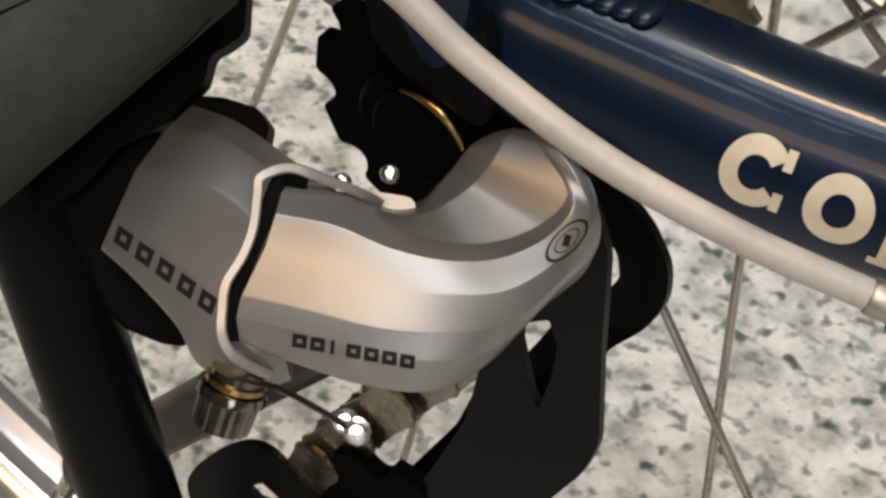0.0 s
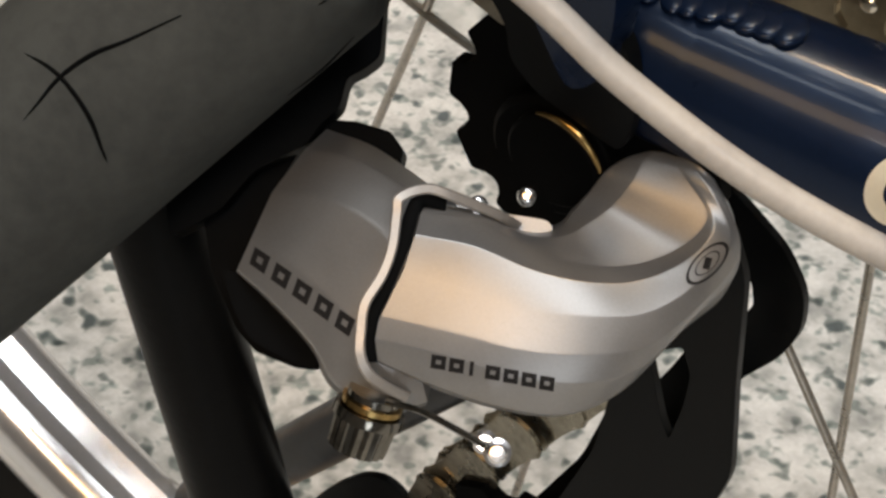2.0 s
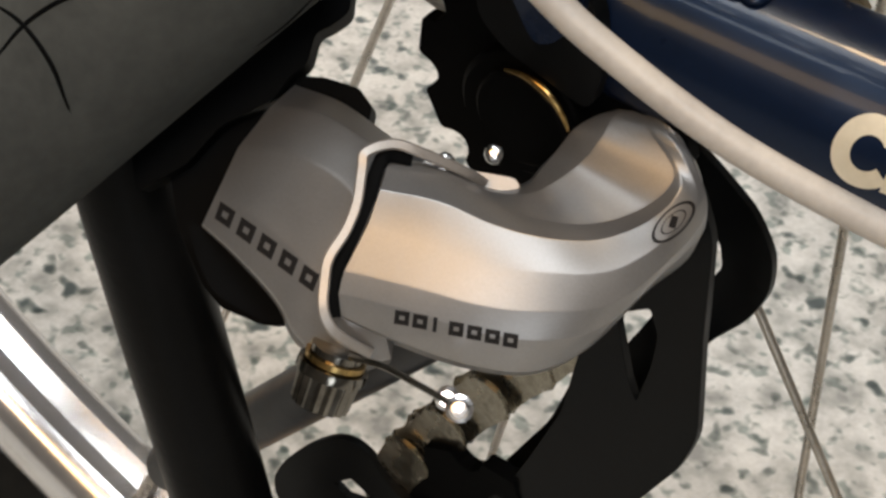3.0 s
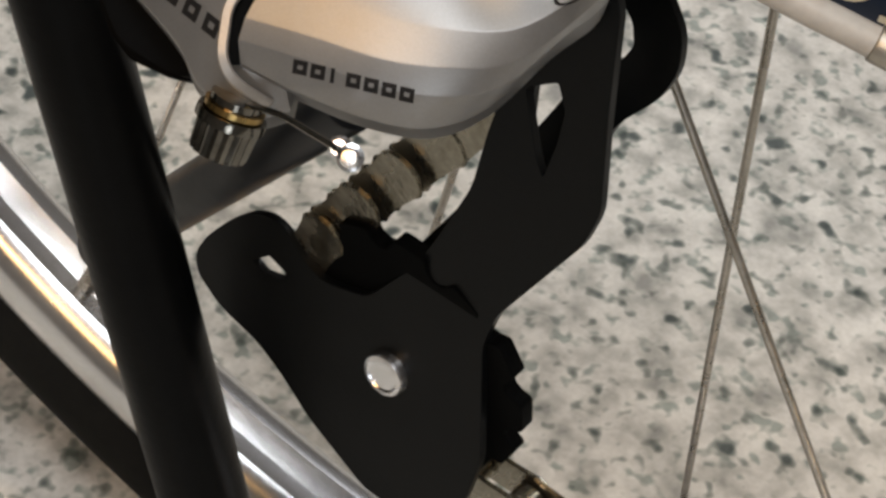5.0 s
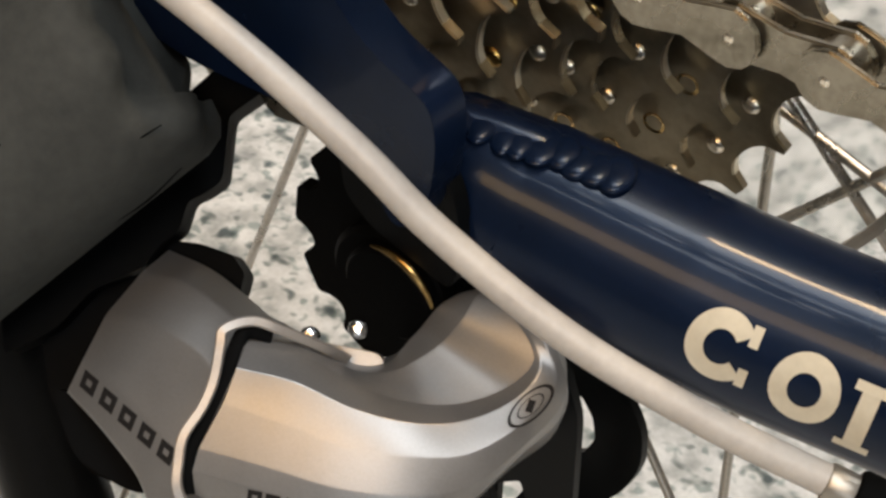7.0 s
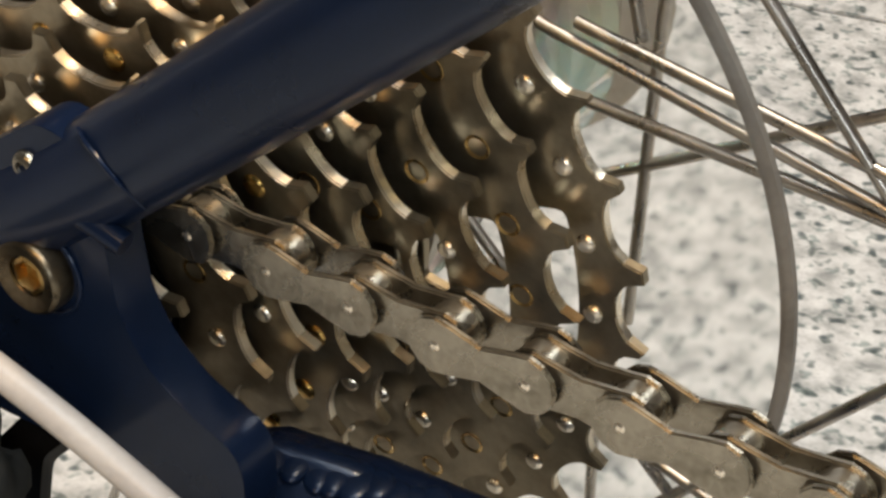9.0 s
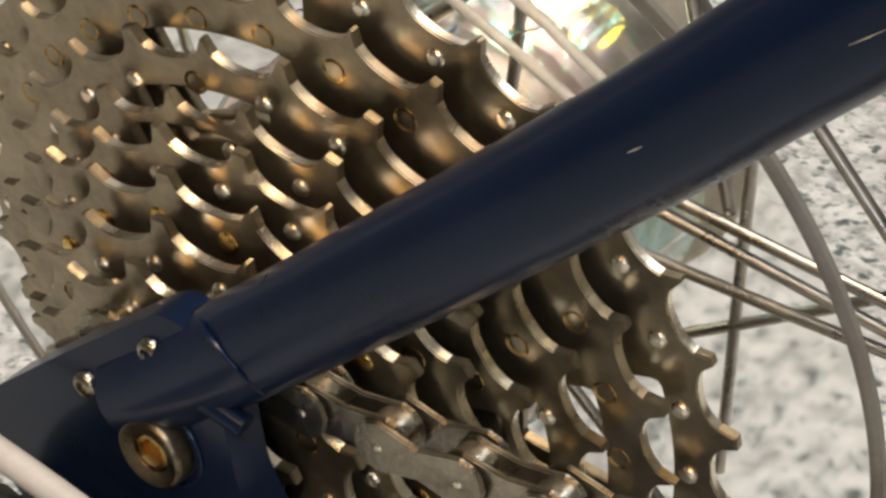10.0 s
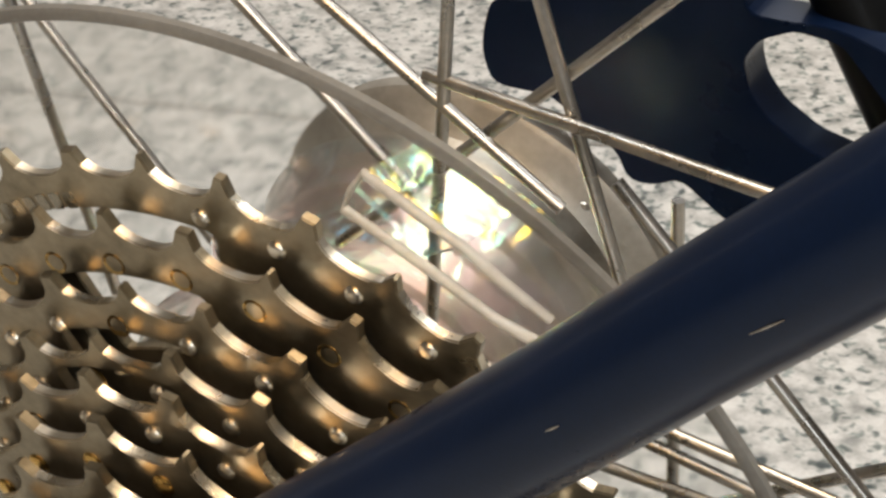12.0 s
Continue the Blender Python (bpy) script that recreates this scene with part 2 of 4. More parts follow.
def circle(x, y, r, n=16):
    return [(x + r * math.cos(2 * math.pi * k / n), y + r * math.sin(2 * math.pi * k / n)) for k in range(n)]


def rounded(outline, r=1.0, n=3):
    """The outline with its corners rounded."""
    out = []
    for k, q in enumerate(outline):
        a, b, c = Vector(outline[k - 1]), Vector(q), Vector(outline[(k + 1) % len(outline)])
        e, g = min(r, (a - b).length * 0.45), min(r, (c - b).length * 0.45)
        p, s = b + (a - b).normalized() * e, b + (c - b).normalized() * g
        for j in range(n + 1):
            t = j / n
            w = (1 - t) ** 2 * p + 2 * t * (1 - t) * b + t * t * s
            out.append((w.x, w.y))
    return out


def in_wheel(y):
    """Maps a plate's x, y onto the plane of the wheel at that y; its depth goes outboard."""
    return Matrix(((1, 0, 0, 0), (0, 0, -1, y), (0, 1, 0, 0), (0, 0, 0, 1)))


# ---------------------------------------------------------------- the room


def box(name, x0, x1, y0, y1, z0, z1, mat, label, category, kind="structure"):
    bm = bmesh.new()
    bmesh.ops.create_cube(bm, size=1, matrix=Matrix.Translation(((x0 + x1) * 500, (y0 + y1) * 500, (z0 + z1) * 500)) @ Matrix.Diagonal(((x1 - x0) * 1000, (y1 - y0) * 1000, (z1 - z0) * 1000, 1)))
    return tagged(part(name, bm, mat, None, label, smooth=False), label, category, "", kind)


FLOOR = -0.335
floor = box("floor", -3, 3, -3, 3, FLOOR - 0.06, FLOOR - 0.012, GROUT, "speckled white and grey polished granite floor in large slabs", "floor")
# one straight joint, 4 mm wide, runs across the floor behind the wheel
for side in (-1, 1):
    ends = [(x, 664 + 0.265 * (x + 321.5) + side * 2.1) for x in (-2995, 2995)]
    slab = [*ends, (2995, side * 2995), (-2995, side * 2995)]
    part("slab", plate(slab if side > 0 else slab[::-1], 12, Matrix.Translation((0, 0, FLOOR * 1000 - 12)), (), 0.6), GRANITE, floor, smooth=False)
# Unseen shell round the floor, its grey set low to darken reflections.
box("wall_north", -3.1, 3.1, 3, 3.1, FLOOR - 0.05, 2.4, PLASTER, "unseen wall, dark grey to keep reflections dark", "wall")
box("wall_south", -3.1, 3.1, -3.1, -3, FLOOR - 0.05, 2.4, PLASTER, "unseen wall, dark grey to keep reflections dark", "wall")
box("wall_east", 3, 3.1, -3, 3, FLOOR - 0.05, 2.4, PLASTER, "unseen wall, dark grey to keep reflections dark", "wall")
box("wall_west", -3.1, -3, -3, 3, FLOOR - 0.05, 2.4, PLASTER, "unseen wall, dark grey to keep reflections dark", "wall")
box("ceiling", -3.1, 3.1, -3.1, 3.1, 2.4, 2.5, PLASTER, "unseen ceiling, dark grey to keep reflections dark", "ceiling")

# ---------------------------------------------------------------- the bicycle
bicycle = thing("bicycle", "navy bicycle with a silver rear derailleur, seen at its rear hub", "bicycle")

# ---------------------------------------------------------------- cassette
# nine sprockets: teeth, radius at the foot of the teeth, angle of one gullet
SPROCKETS = ((34, 72.2, 3.2), (30, 64.0, 8.3), (25, 55.2, 16.5), (22, 48.0, 11.5), (20, 44.0, 20.0), (17, 39.3, 23.2), (15, 34.0, 12.0), (13, 28.5, 5.0), (11, 18.6, 0.0))
STEP = 4.2
# the cassette and hub are tilted to fit the camera's view: their centre and their own axes
AXIS = Vector((-0.007, 1.0, 0.124)).normalized()
FORE = (Vector((1, 0, 0)) - AXIS * AXIS.x).normalized()
RISE = FORE.cross(AXIS).normalized()
LEAN = Matrix((FORE, AXIS, RISE)).transposed().to_4x4()
LEAN.translation = (-7.5, 3.5, 1.6)


def leaning(bm):
    bmesh.ops.transform(bm, matrix=LEAN, verts=bm.verts)
    return bm


def pitch_radius(n):
    return 12.7 / (2 * math.sin(math.pi / n))


cassette = part("cassette", leaning(turned((0, 4, 0), (0, -34, 0), [(0, 15), (38, 15)], 40)), STEEL, bicycle, "stack of nine oiled brown steel sprockets")


def window(r0, r1, a0, a1, n=10):
    """A window of a sprocket between two radii and two angles, its corners rounded."""
    out = [(r1, a0 + (a1 - a0) * k / n) for k in range(n + 1)] + [(r0, a1 - (a1 - a0) * k / n) for k in range(n + 1)]
    return rounded([(r * math.cos(radians(a)), r * math.sin(radians(a))) for r, a in out], 1.6, 2)[::-1]


def worn_teeth(n, low, first):
    """A sprocket's edge: round gullets, one of them at the first angle, between narrow teeth that lean a little or are cut low."""
    da, out = 2 * math.pi / n, []
    for k in range(n):
        a = radians(first) + k * da
        wide = 0.5 * da - 0.65 / low
        for j in range(13):
            u = -1 + j / 6
            cut = 0.8 if (k % 4 == 1 and u > 0) or (k % 4 == 2 and u < 0) else 0.0
            lean = 0.03 * da * u * u * (1 if k % 3 else -1)
            r = low + (4.7 - cut) * (1 - math.sqrt(max(0.0, 1 - min(1.0, abs(u) * 1.0) ** 2.3)) if abs(u) < 0.995 else 1.0)
            out.append((r * math.cos(a + u * wide + lean), r * math.sin(a + u * wide + lean)))
    return out


def tooth_faces(ob, low):
    """Gives the faces of the gullets a paler steel of their own, standing in for the light they catch."""
    ob.data.materials.append(BRIGHTSTEEL)
    home = LEAN.inverted()
    for f in ob.data.polygons:
        q = home @ (f.center * 1000)
        if abs(f.normal.dot(AXIS)) < 0.5 and low - 1.0 < math.hypot(q.x, q.z) < low + 1.9:
            f.material_index = 1


# a countersunk eye: a bright cone round a small dark pit, its warm glint put into brass
eye_shape = bmesh.new()
turned((0, 0.4, 0), (0, -3, 0), [(0, 2.0), (0.48, 2.0), (0.56, 1.9), (0.3, 1.15), (0.1, 1.0)], 16, eye_shape)
# Bright studs stand in for small sprocket holes that look lit.
stud_shape = turned((0, 0.4, 0), (0, -3, 0), [(0, 1.5), (0.6, 1.5), (0.9, 1.25), (1.15, 0.8), (1.2, 0.2)], 14)
gold_shape = turned((0, 0.4, 0), (0, -3, 0), [(0, 1.9), (0.5, 1.9), (0.8, 1.6), (1.0, 1.0), (1.05, 0.2)], 14)
eyes, studs, golds = [], [], []
for k, (n, low, first) in enumerate(SPROCKETS):
    y = -STEP * k
    holes = [circle(0, 0, 14.5, 48)[::-1]]
    for a0, a1 in ((84, 115), (172, 202), (262, 292), (-8, 16)):
        if k < 4:
            under = SPROCKETS[k + 1][1]
            holes.append(window(under - (24, 17, 13, 10)[k], under + 2.2, a0, a1))
    for j in range(n):
        a = radians(first + 360 / n * (j + (0.81, 0.62, 0.75)[min(k, 2)]))
        q = low - (3.6, 4.5, 3.9)[min(k, 2)]
        place = Vector((q * math.cos(a), y - 0.9, q * math.sin(a)))
        if k == 0 and 1.55 < a % (2 * math.pi) < 2.4:
            continue
        (golds if k == 5 else eyes if k == 1 or (k > 1 and j % 5 == 0) else studs).append(place)
    sprocket = part("sprocket", plate(worn_teeth(n, low, first), 1.8, LEAN @ in_wheel(y + 0.9), holes, 0.22), BROWNSTEEL, cassette)
    tooth_faces(sprocket, low)
    if k:
        part("spacer", leaning(turned((0, y + 0.9, 0), (0, y + STEP - 0.9, 0), [(0, 17.5), (STEP - 1.8, 17.5)], 40)), BLACKPLASTIC, cassette)
part("lockring", leaning(turned((0, -34, 0), (0, -38, 0), [(0, 14), (1, 15), (2.6, 15), (3.0, 14), (3.0, 10), (1, 10)], 40)), STEEL, cassette)
# stamped marks on the largest sprocket
for j in range(7):
    a0, a1 = 106.0 + j * 2.6, 107.9 + j * 2.6
    part("stamped_bar", plate(window(66.2, 69.0, a0, a1, 3)[::-1], 0.12, LEAN @ in_wheel(-0.91)), CHAINMETAL, cassette, smooth=False)

# ---------------------------------------------------------------- chain
CY, PY = -30.2, -34.0
PITCH = 12.95
R11, R13 = pitch_radius(11), pitch_radius(13)
GUIDE, TENSION = Vector((27, -46)), Vector((28, -151))


def arc(c, r, a0, a1, n=14):
    return [(c[0] + r * math.cos(radians(a0 + (a1 - a0) * k / n)), c[1] + r * math.sin(radians(a0 + (a1 - a0) * k / n))) for k in range(n + 1)]


LOOP = [(260, 20.3), (120, 20.2), (45, 20.0), (10, 20.0)] + arc((-7.3, -2.1), 22.1, 88, 284) + arc(GUIDE, R11, 112, 48)
LOWER = [(38.5, -86), (33, -94.6), (20, -114.5), (14, -124), (7.5, -134.5), (2, -148)] + arc(TENSION, R13, 190, 270)[2:] + [(260, -175)]


def level(q):
    """How far outboard the chain runs: further out at the pulleys, to fit the camera's view."""
    f = min(1, max(0, (-12 - q.y) / 25))
    low = -2.0 * min(1, max(0, (-95 - q.y) / 20)) - 6.0 * min(1, max(0, (-112 - q.y) / 22))
    return low + CY + (PY - CY) * f


def run_points(line, pitch, offset):
    pts = [Vector(q) for q in line]
    out, want, gone = [], offset, 0.0
    for a, b in zip(pts, pts[1:]):
        n = (b - a).length
        while gone + n >= want:
            out.append(a + (b - a) * ((want - gone) / n))
            want += pitch
        gone += n
    return out


def link_shape(waist, end=4.1, n=8):
    """Side view of a chain plate, with a narrowed waist."""
    out = []
    for c, a0 in ((PITCH, -115), (0, 65)):
        for k in range(n + 1):
            a = radians(a0 + 230 * k / n)
            out.append((c + end * math.cos(a), end * math.sin(a)))
        out.append((PITCH / 2, waist if c else -waist))
    return out


def link_at(a, b, y):
    d = (b - a).normalized()
    return Matrix(((d.x, -d.y, 0, a.x), (0, 0, -1, y), (d.y, d.x, 0, a.y), (0, 0, 0, 1)))




def mesh_of(name, bm, mat):
    for v in bm.verts:
        v.co *= 0.001
    bmesh.ops.recalc_face_normals(bm, faces=bm.faces)
    me = bpy.data.meshes.new(name)
    bm.to_mesh(me)
    bm.free()
    me.materials.append(mat)
    for p in me.polygons:
        p.use_smooth = True
    me.set_sharp_from_angle(angle=radians(20))
    return me


FLATM = Matrix(((1, 0, 0, 0), (0, 1, 0, 0), (0, 0, 1, 0), (0, 0, 0, 1)))
outer_mesh = mesh_of("outer_plate", plate(link_shape(2.5), 1.0, FLATM, (), 0.25), CHAINMETAL)
inner_mesh = mesh_of("inner_plate", plate(link_shape(2.9, 3.9), 1.0, FLATM, (), 0.25), CHAINMETAL)
# Lower run's plates: straight sides and extra height fit the camera's view.
straight_mesh = mesh_of("straight_plate", plate(link_shape(3.5), 1.0, FLATM, (), 0.25), CHAINMETAL)
# One chain's pins: recess shade put into the lower colour, glints into the upper.
pin_mesh = mesh_of("pin", turned((0, 0, -3.9), (0, 0, 3.9), [(0, 1.0), (0.3, 1.6), (7.5, 1.6), (7.8, 1.0)], 12), PINSTEEL)
rivet_mesh = mesh_of("pin", turned((0, 0, -4.1), (0, 0, 4.1), [(0, 0.4), (0.25, 0.85), (7.95, 0.85), (8.2, 0.4)], 12), BRIGHTSTEEL)


def put(name, me, m, parent):
    ob = new(name, me)
    ob.parent = parent
    loc = m.copy()
    loc.translation *= 0.001
    ob.matrix_basis = loc
    return ob


UPPER_PINS = run_points(LOOP, PITCH, 214.7 - 16 * PITCH)
LOWER_PINS = run_points(LOWER, PITCH, 4.0)
chain = tagged(new("chain"), "oiled steel chain running over the smallest sprocket")
chain.parent = bicycle
roller_mesh = mesh_of("roller", rod((0, 0, -2.2), (0, 0, 2.2), 3.6, 0.4, 20), CHAINMETAL)
for pins, fit, pin in ((UPPER_PINS, (1.0, 1.05, 1.0), rivet_mesh), (LOWER_PINS, (1.0, 1.3, 1.0), pin_mesh)):
    for k, (a, b) in enumerate(zip(pins, pins[1:])):
        outer = k % 2 == 0
        for side in (-1, 1):
            off = side * (3.4 if outer else 1.85 if pin is rivet_mesh else 3.0)
            m = link_at(a, b, (level(a) + level(b)) / 2) @ Matrix.Diagonal((*fit, 1)) @ Matrix.Translation((0, 0, off - 0.5))
            put("outer_plate" if outer else "inner_plate", straight_mesh if pin is pin_mesh else outer_mesh if outer else inner_mesh, m, chain)
        put("roller", roller_mesh, link_at(a, b, level(a)), chain)
        put("pin", pin, link_at(a, b, level(a)) @ Matrix.Diagonal((1, 1, fit[2], 1)), chain)
# Warm and bright glints on the sprockets are put into these three materials.
for name, shape, mat, places in (("eyelet", eye_shape, BRASS, eyes), ("stud", stud_shape, BRIGHTSTEEL, studs), ("rivet", gold_shape, GLINTGOLD, golds)):
    shared = mesh_of(name, shape, mat)
    for q in places:
        put(name, shared, LEAN @ Matrix.Translation(q), cassette)

# ---------------------------------------------------------------- rear derailleur
# Middle and axes of the first camera view, which the derailleur is shaped to fit.
VIEWMID = Vector((42.8, -58.2, -44.5))
RIGHT, UP, OUT = Vector((0.821, 0.570, 0.030)), Vector((-0.426, 0.577, 0.696)), Vector((0.380, -0.584, 0.717))


def view_point(x, y, w=0.0):
    """A place fitted to the first camera view: x right and y down in its pixels, about a twelfth of a millimetre each;
    w millimetres nearer the camera.
    """
    s = 0.0801 * (1 - w / 272)
    return VIEWMID + RIGHT * ((x - 784) * s) + UP * ((441 - y) * s) + OUT * w


def on_view(w=0.0):
    return Matrix.Translation(VIEWMID + OUT * w) @ Matrix((RIGHT, UP, OUT)).transposed().to_4x4()


def flat_view(points, w=0.0):
    s = 0.0801 * (1 - w / 272)
    return [((x - 784) * s, (441 - y) * s) for x, y in points]


# the front cover, in view pixels: six guide lines from its back edge over two creases to its lower edge, station by
# station
FRONT = (
    ((500, 312, -16), (499, 318, -6), (499, 338, -3), (488, 378, 0.4), (468, 440, 0.8), (428, 522, 0.6), (418, 562, 0), (424, 602, -1.6), (432, 608, -16)),
    ((602, 328, -18), (601, 336, -8), (600, 354, -3.5), (592, 398, 1.2), (585, 475, 1.6), (560, 552, 1.6), (545, 592, 1.0), (520, 642, -1.4), (520, 642, -16)),
    ((690, 362, -20), (690, 370, -11), (692, 396, -4.5), (690, 438, 1.6), (690, 510, 2.0), (680, 582, 2.0), (668, 628, 1.2), (640, 680, -1.8), (640, 680, -18)),
    ((748, 352, -22), (746, 361, -13), (770, 424, -5), (790, 460, 1.0), (796, 520, 1.6), (798, 588, 1.6), (788, 638, 0.6), (760, 692, -2.8), (760, 690, -20)),
    ((778, 319, -22), (776, 327, -13), (866, 430, -6), (884, 456, -0.9), (905, 510, 0.0), (900, 570, -0.2), (888, 608, -1.4), (860, 646, -6), (858, 644, -20)),
    ((802, 290, -24), (800, 298, -14), (955, 398, -7), (972, 415, -3.0), (1000, 448, -2.5), (1000, 490, -3.4), (985, 515, -5), (960, 545, -11), (955, 540, -22)),
    ((832, 253, -22), (830, 260, -12), (1004, 342, -6.8), (1016, 354, -6.2), (1046, 380, -6.6), (1062, 404, -8.2), (1060, 432, -10), (1042, 470, -15), (1030, 465, -24)),
    ((872, 230, -24), (870, 236, -12.5), (962, 268, -8), (974, 274, -7.4), (1008, 292, -6.4), (1036, 315, -6.8), (1048, 336, -9), (1057, 364, -14), (1045, 362, -25)),
    ((905, 223, -26), (905, 225, -11.8), (935, 229, -10), (945, 231, -9.6), (966, 239, -8.4), (990, 253, -7.4), (1014, 274, -7), (1038, 302, -11), (1030, 300, -26)),
)


def creased(rows, mat, name, parent, label):
    """A skin that runs smoothly along its length and keeps soft creases across it."""
    lines = [spline([view_point(*q) for q in line], 6) for line in zip(*rows)]
    bm = bmesh.new()
    grid = [[bm.verts.new(q) for q in line] for line in lines]
    for r, s in zip(grid, grid[1:]):
        for k in range(len(r) - 1):
            bm.faces.new((r[k], r[k + 1], s[k + 1], s[k]))
    for e in (0, -1):
        bm.faces.new([r[e] for r in grid])
    edges = [bm.edges.get((r[k], r[k + 1])) for r in grid[1:-1] for k in range(len(r) - 1)]
    bmesh.ops.recalc_face_normals(bm, faces=bm.faces)
    bmesh.ops.bevel(bm, geom=[e for e in edges if e], offset=0.55, segments=3, affect="EDGES", profile=0.5, clamp_overlap=True)
    return part(name, bm, mat, parent, label)


def rolled(row):
    """A station with its back edge rolled over: one more point close behind it, a little proud."""
    a, b = Vector(row[1]), Vector(row[2])
    q = a.lerp(b, 0.25)
    q.z += 0.26 * (b.z - a.z)
    return (*row[:2], tuple(q), *row[2:])


derailleur = creased([rolled(row) for row in FRONT], SILVER, "rear_derailleur", bicycle, "silver rear derailleur with a long black cage")
LINKC = (
    ((340, 185, -26), (300, 222, -20), (240, 300, -17), (202, 385, -15), (178, 440, -16), (182, 446, -26)),
    ((420, 215, -22), (385, 240, -14), (330, 310, -10), (268, 425, -10), (236, 492, -12), (238, 496, -24)),
    ((490, 262, -20), (462, 285, -10), (420, 360, -6), (342, 492, -6), (310, 572, -8), (312, 576, -22)),
    ((530, 292, -18), (500, 310, -7), (452, 420, -4), (392, 545, -4), (352, 642, -7), (352, 645, -22)),
    ((560, 305, -18), (520, 330, -7), (450, 500, -4), (425, 600, -4), (440, 690, -7), (440, 692, -22)),
    ((580, 320, -18), (560, 400, -8), (520, 560, -7), (500, 620, -6), (515, 672, -8), (515, 674, -22)),
)
link_cover = creased(LINKC, SILVER, "link_cover", derailleur, "matt silver painted link cover")


def ribbon(points, wide, thick):
    """A flat strip along a line in view pixels, wide across it and thick towards the camera."""
    line = spline([view_point(*q) for q in points], 6)
    bm = bmesh.new()
    rings = []
    for k, q in enumerate(line):
        d = (line[min(k + 1, len(line) - 1)] - line[max(k - 1, 0)]).normalized()
        side = d.cross(OUT).normalized()
        rings.append([bm.verts.new(q + side * (wide / 2 * u) + OUT * (thick * v)) for u, v in ((-1, -1), (1, -1), (1, 0.4), (0.7, 0.7), (-0.7, 0.7), (-1, 0.4))])
    for r, t in zip(rings, rings[1:]):
        for j in range(6):
            bm.faces.new((r[j], r[(j + 1) % 6], t[(j + 1) % 6], t[j]))
    bm.faces.new(rings[0][::-1]), bm.faces.new(rings[-1])
    return bm


LIP = ((676, 362, -10.5), (640, 342, -7), (560, 310, -4), (510, 296, -3), (462, 312, -2), (456, 340, -1.8), (448, 400, -1), (430, 450, -0.5), (400, 500, 0), (393, 545, 0), (392, 590, 0), (408, 624, -0.8), (438, 646, -2.4), (480, 664, -6))
part("lip", ribbon(LIP, 1.55, 0.8), TRIM, derailleur, "pale bare metal lip along the cover")
# Black strip stands in for the shade in the gap beside the lip.
part("gap_lining", ribbon(((545, 322, -4.5), (500, 316, -3.5), (482, 345, -3), (470, 395, -2.2), (450, 450, -1.6), (415, 515, -1.4), (406, 560, -1.4), (410, 604, -1.8)), 2.2, 0.5), BLACKPLASTIC, derailleur)
BARREL0, BARREL1 = view_point(415, 678, -6), view_point(390, 752, -8)
ax = (BARREL1 - BARREL0)
bm = turned(BARREL0 - ax * 0.3, BARREL1, [(0, 4.0), (2.3, 4.0), (2.4, 5.2), (3.0, 5.3), (4.0, 5.3), (4.1, 4.7), (9.0, 4.4), (9.2, 3.8), (9.2, 2.6)], 36)
bm.verts.ensure_lookup_table()
for row in (5, 6):
    mid = sum((bm.verts[row * 36 + k].co for k in range(36)), Vector()) / 36
    for k in range(0, 36, 2):
        v = bm.verts[row * 36 + k]
        v.co = mid + (v.co - mid) * 0.92
part("barrel", bm, DARKCHROME, derailleur, "dull chromed knurled barrel adjuster")
part("washer", turned(BARREL0 - ax * 0.12, BARREL0 + ax * 0.02, [(0, 4.6), (0.9, 4.6)], 30), BRASS, derailleur)
part("inner_cable", tube(spline([view_point(440, 672, -1), view_point(500, 690, 2), view_point(560, 722, 5), view_point(612, 752, 8)], 6), 0.5, 8), DARKCHROME, derailleur, "bare steel inner cable")
BOLT = view_point(632, 762, 6)
bm = turned(BOLT, BOLT + OUT * 7, [(0, 1.9), (0.8, 2.0), (1.0, 1.5), (2.6, 1.45), (3.0, 1.1), (3.1, 0.3)], 12)
turned(view_point(612, 742, 3), view_point(612, 742, 3) + OUT * 5, [(0, 1.7), (3.0, 1.7), (3.8, 1.1)], 20, bm)
part("cable_bolt", bm, ALLOY, derailleur, "small chromed cable clamp bolt")
for x, y, w in ((604, 322, -13), (690, 306, -12)):
    q = view_point(x, y, w)
    part("screw", turned(q - OUT * 2, q + OUT * 3, [(0, 1.5), (2.2, 1.5), (2.8, 1.35), (3.2, 0.8), (3.2, 0.4)], 16), CHROME, derailleur)
part("screw_boss", plate(rounded(flat_view([(560, 318), (640, 335), (735, 350), (740, 400), (600, 360)], -15), 1.5), 6, on_view(-19), (), 0.5), SILVER, derailleur)
# black knuckle on the hanger side
part("upper_knuckle", plate(rounded(flat_view([(330, 168), (395, 172), (455, 190), (478, 222), (470, 262), (440, 262), (380, 235), (300, 215), (250, 300), (200, 420), (215, 480), (300, 540), (330, 590), (330, 612), (290, 608), (220, 580), (185, 540), (140, 440), (125, 350), (190, 250), (260, 200)], -27), 0.7), 11, on_view(-37), (), 1.2), BLACKPLASTIC, derailleur, "black plastic hanger knuckle")
part("lower_knuckle", plate(rounded(flat_view([(150, 430), (200, 450), (300, 540), (332, 590), (325, 615), (285, 605), (200, 560), (170, 500)], -18), 2.0), 8, on_view(-26), (), 1.2), BLACKPLASTIC, derailleur)
part("pivot_boss", turned((24, -33, -47), (24, -39, -47), [(0, 11), (5, 11), (6, 10)], 40), BLACKPLASTIC, derailleur)
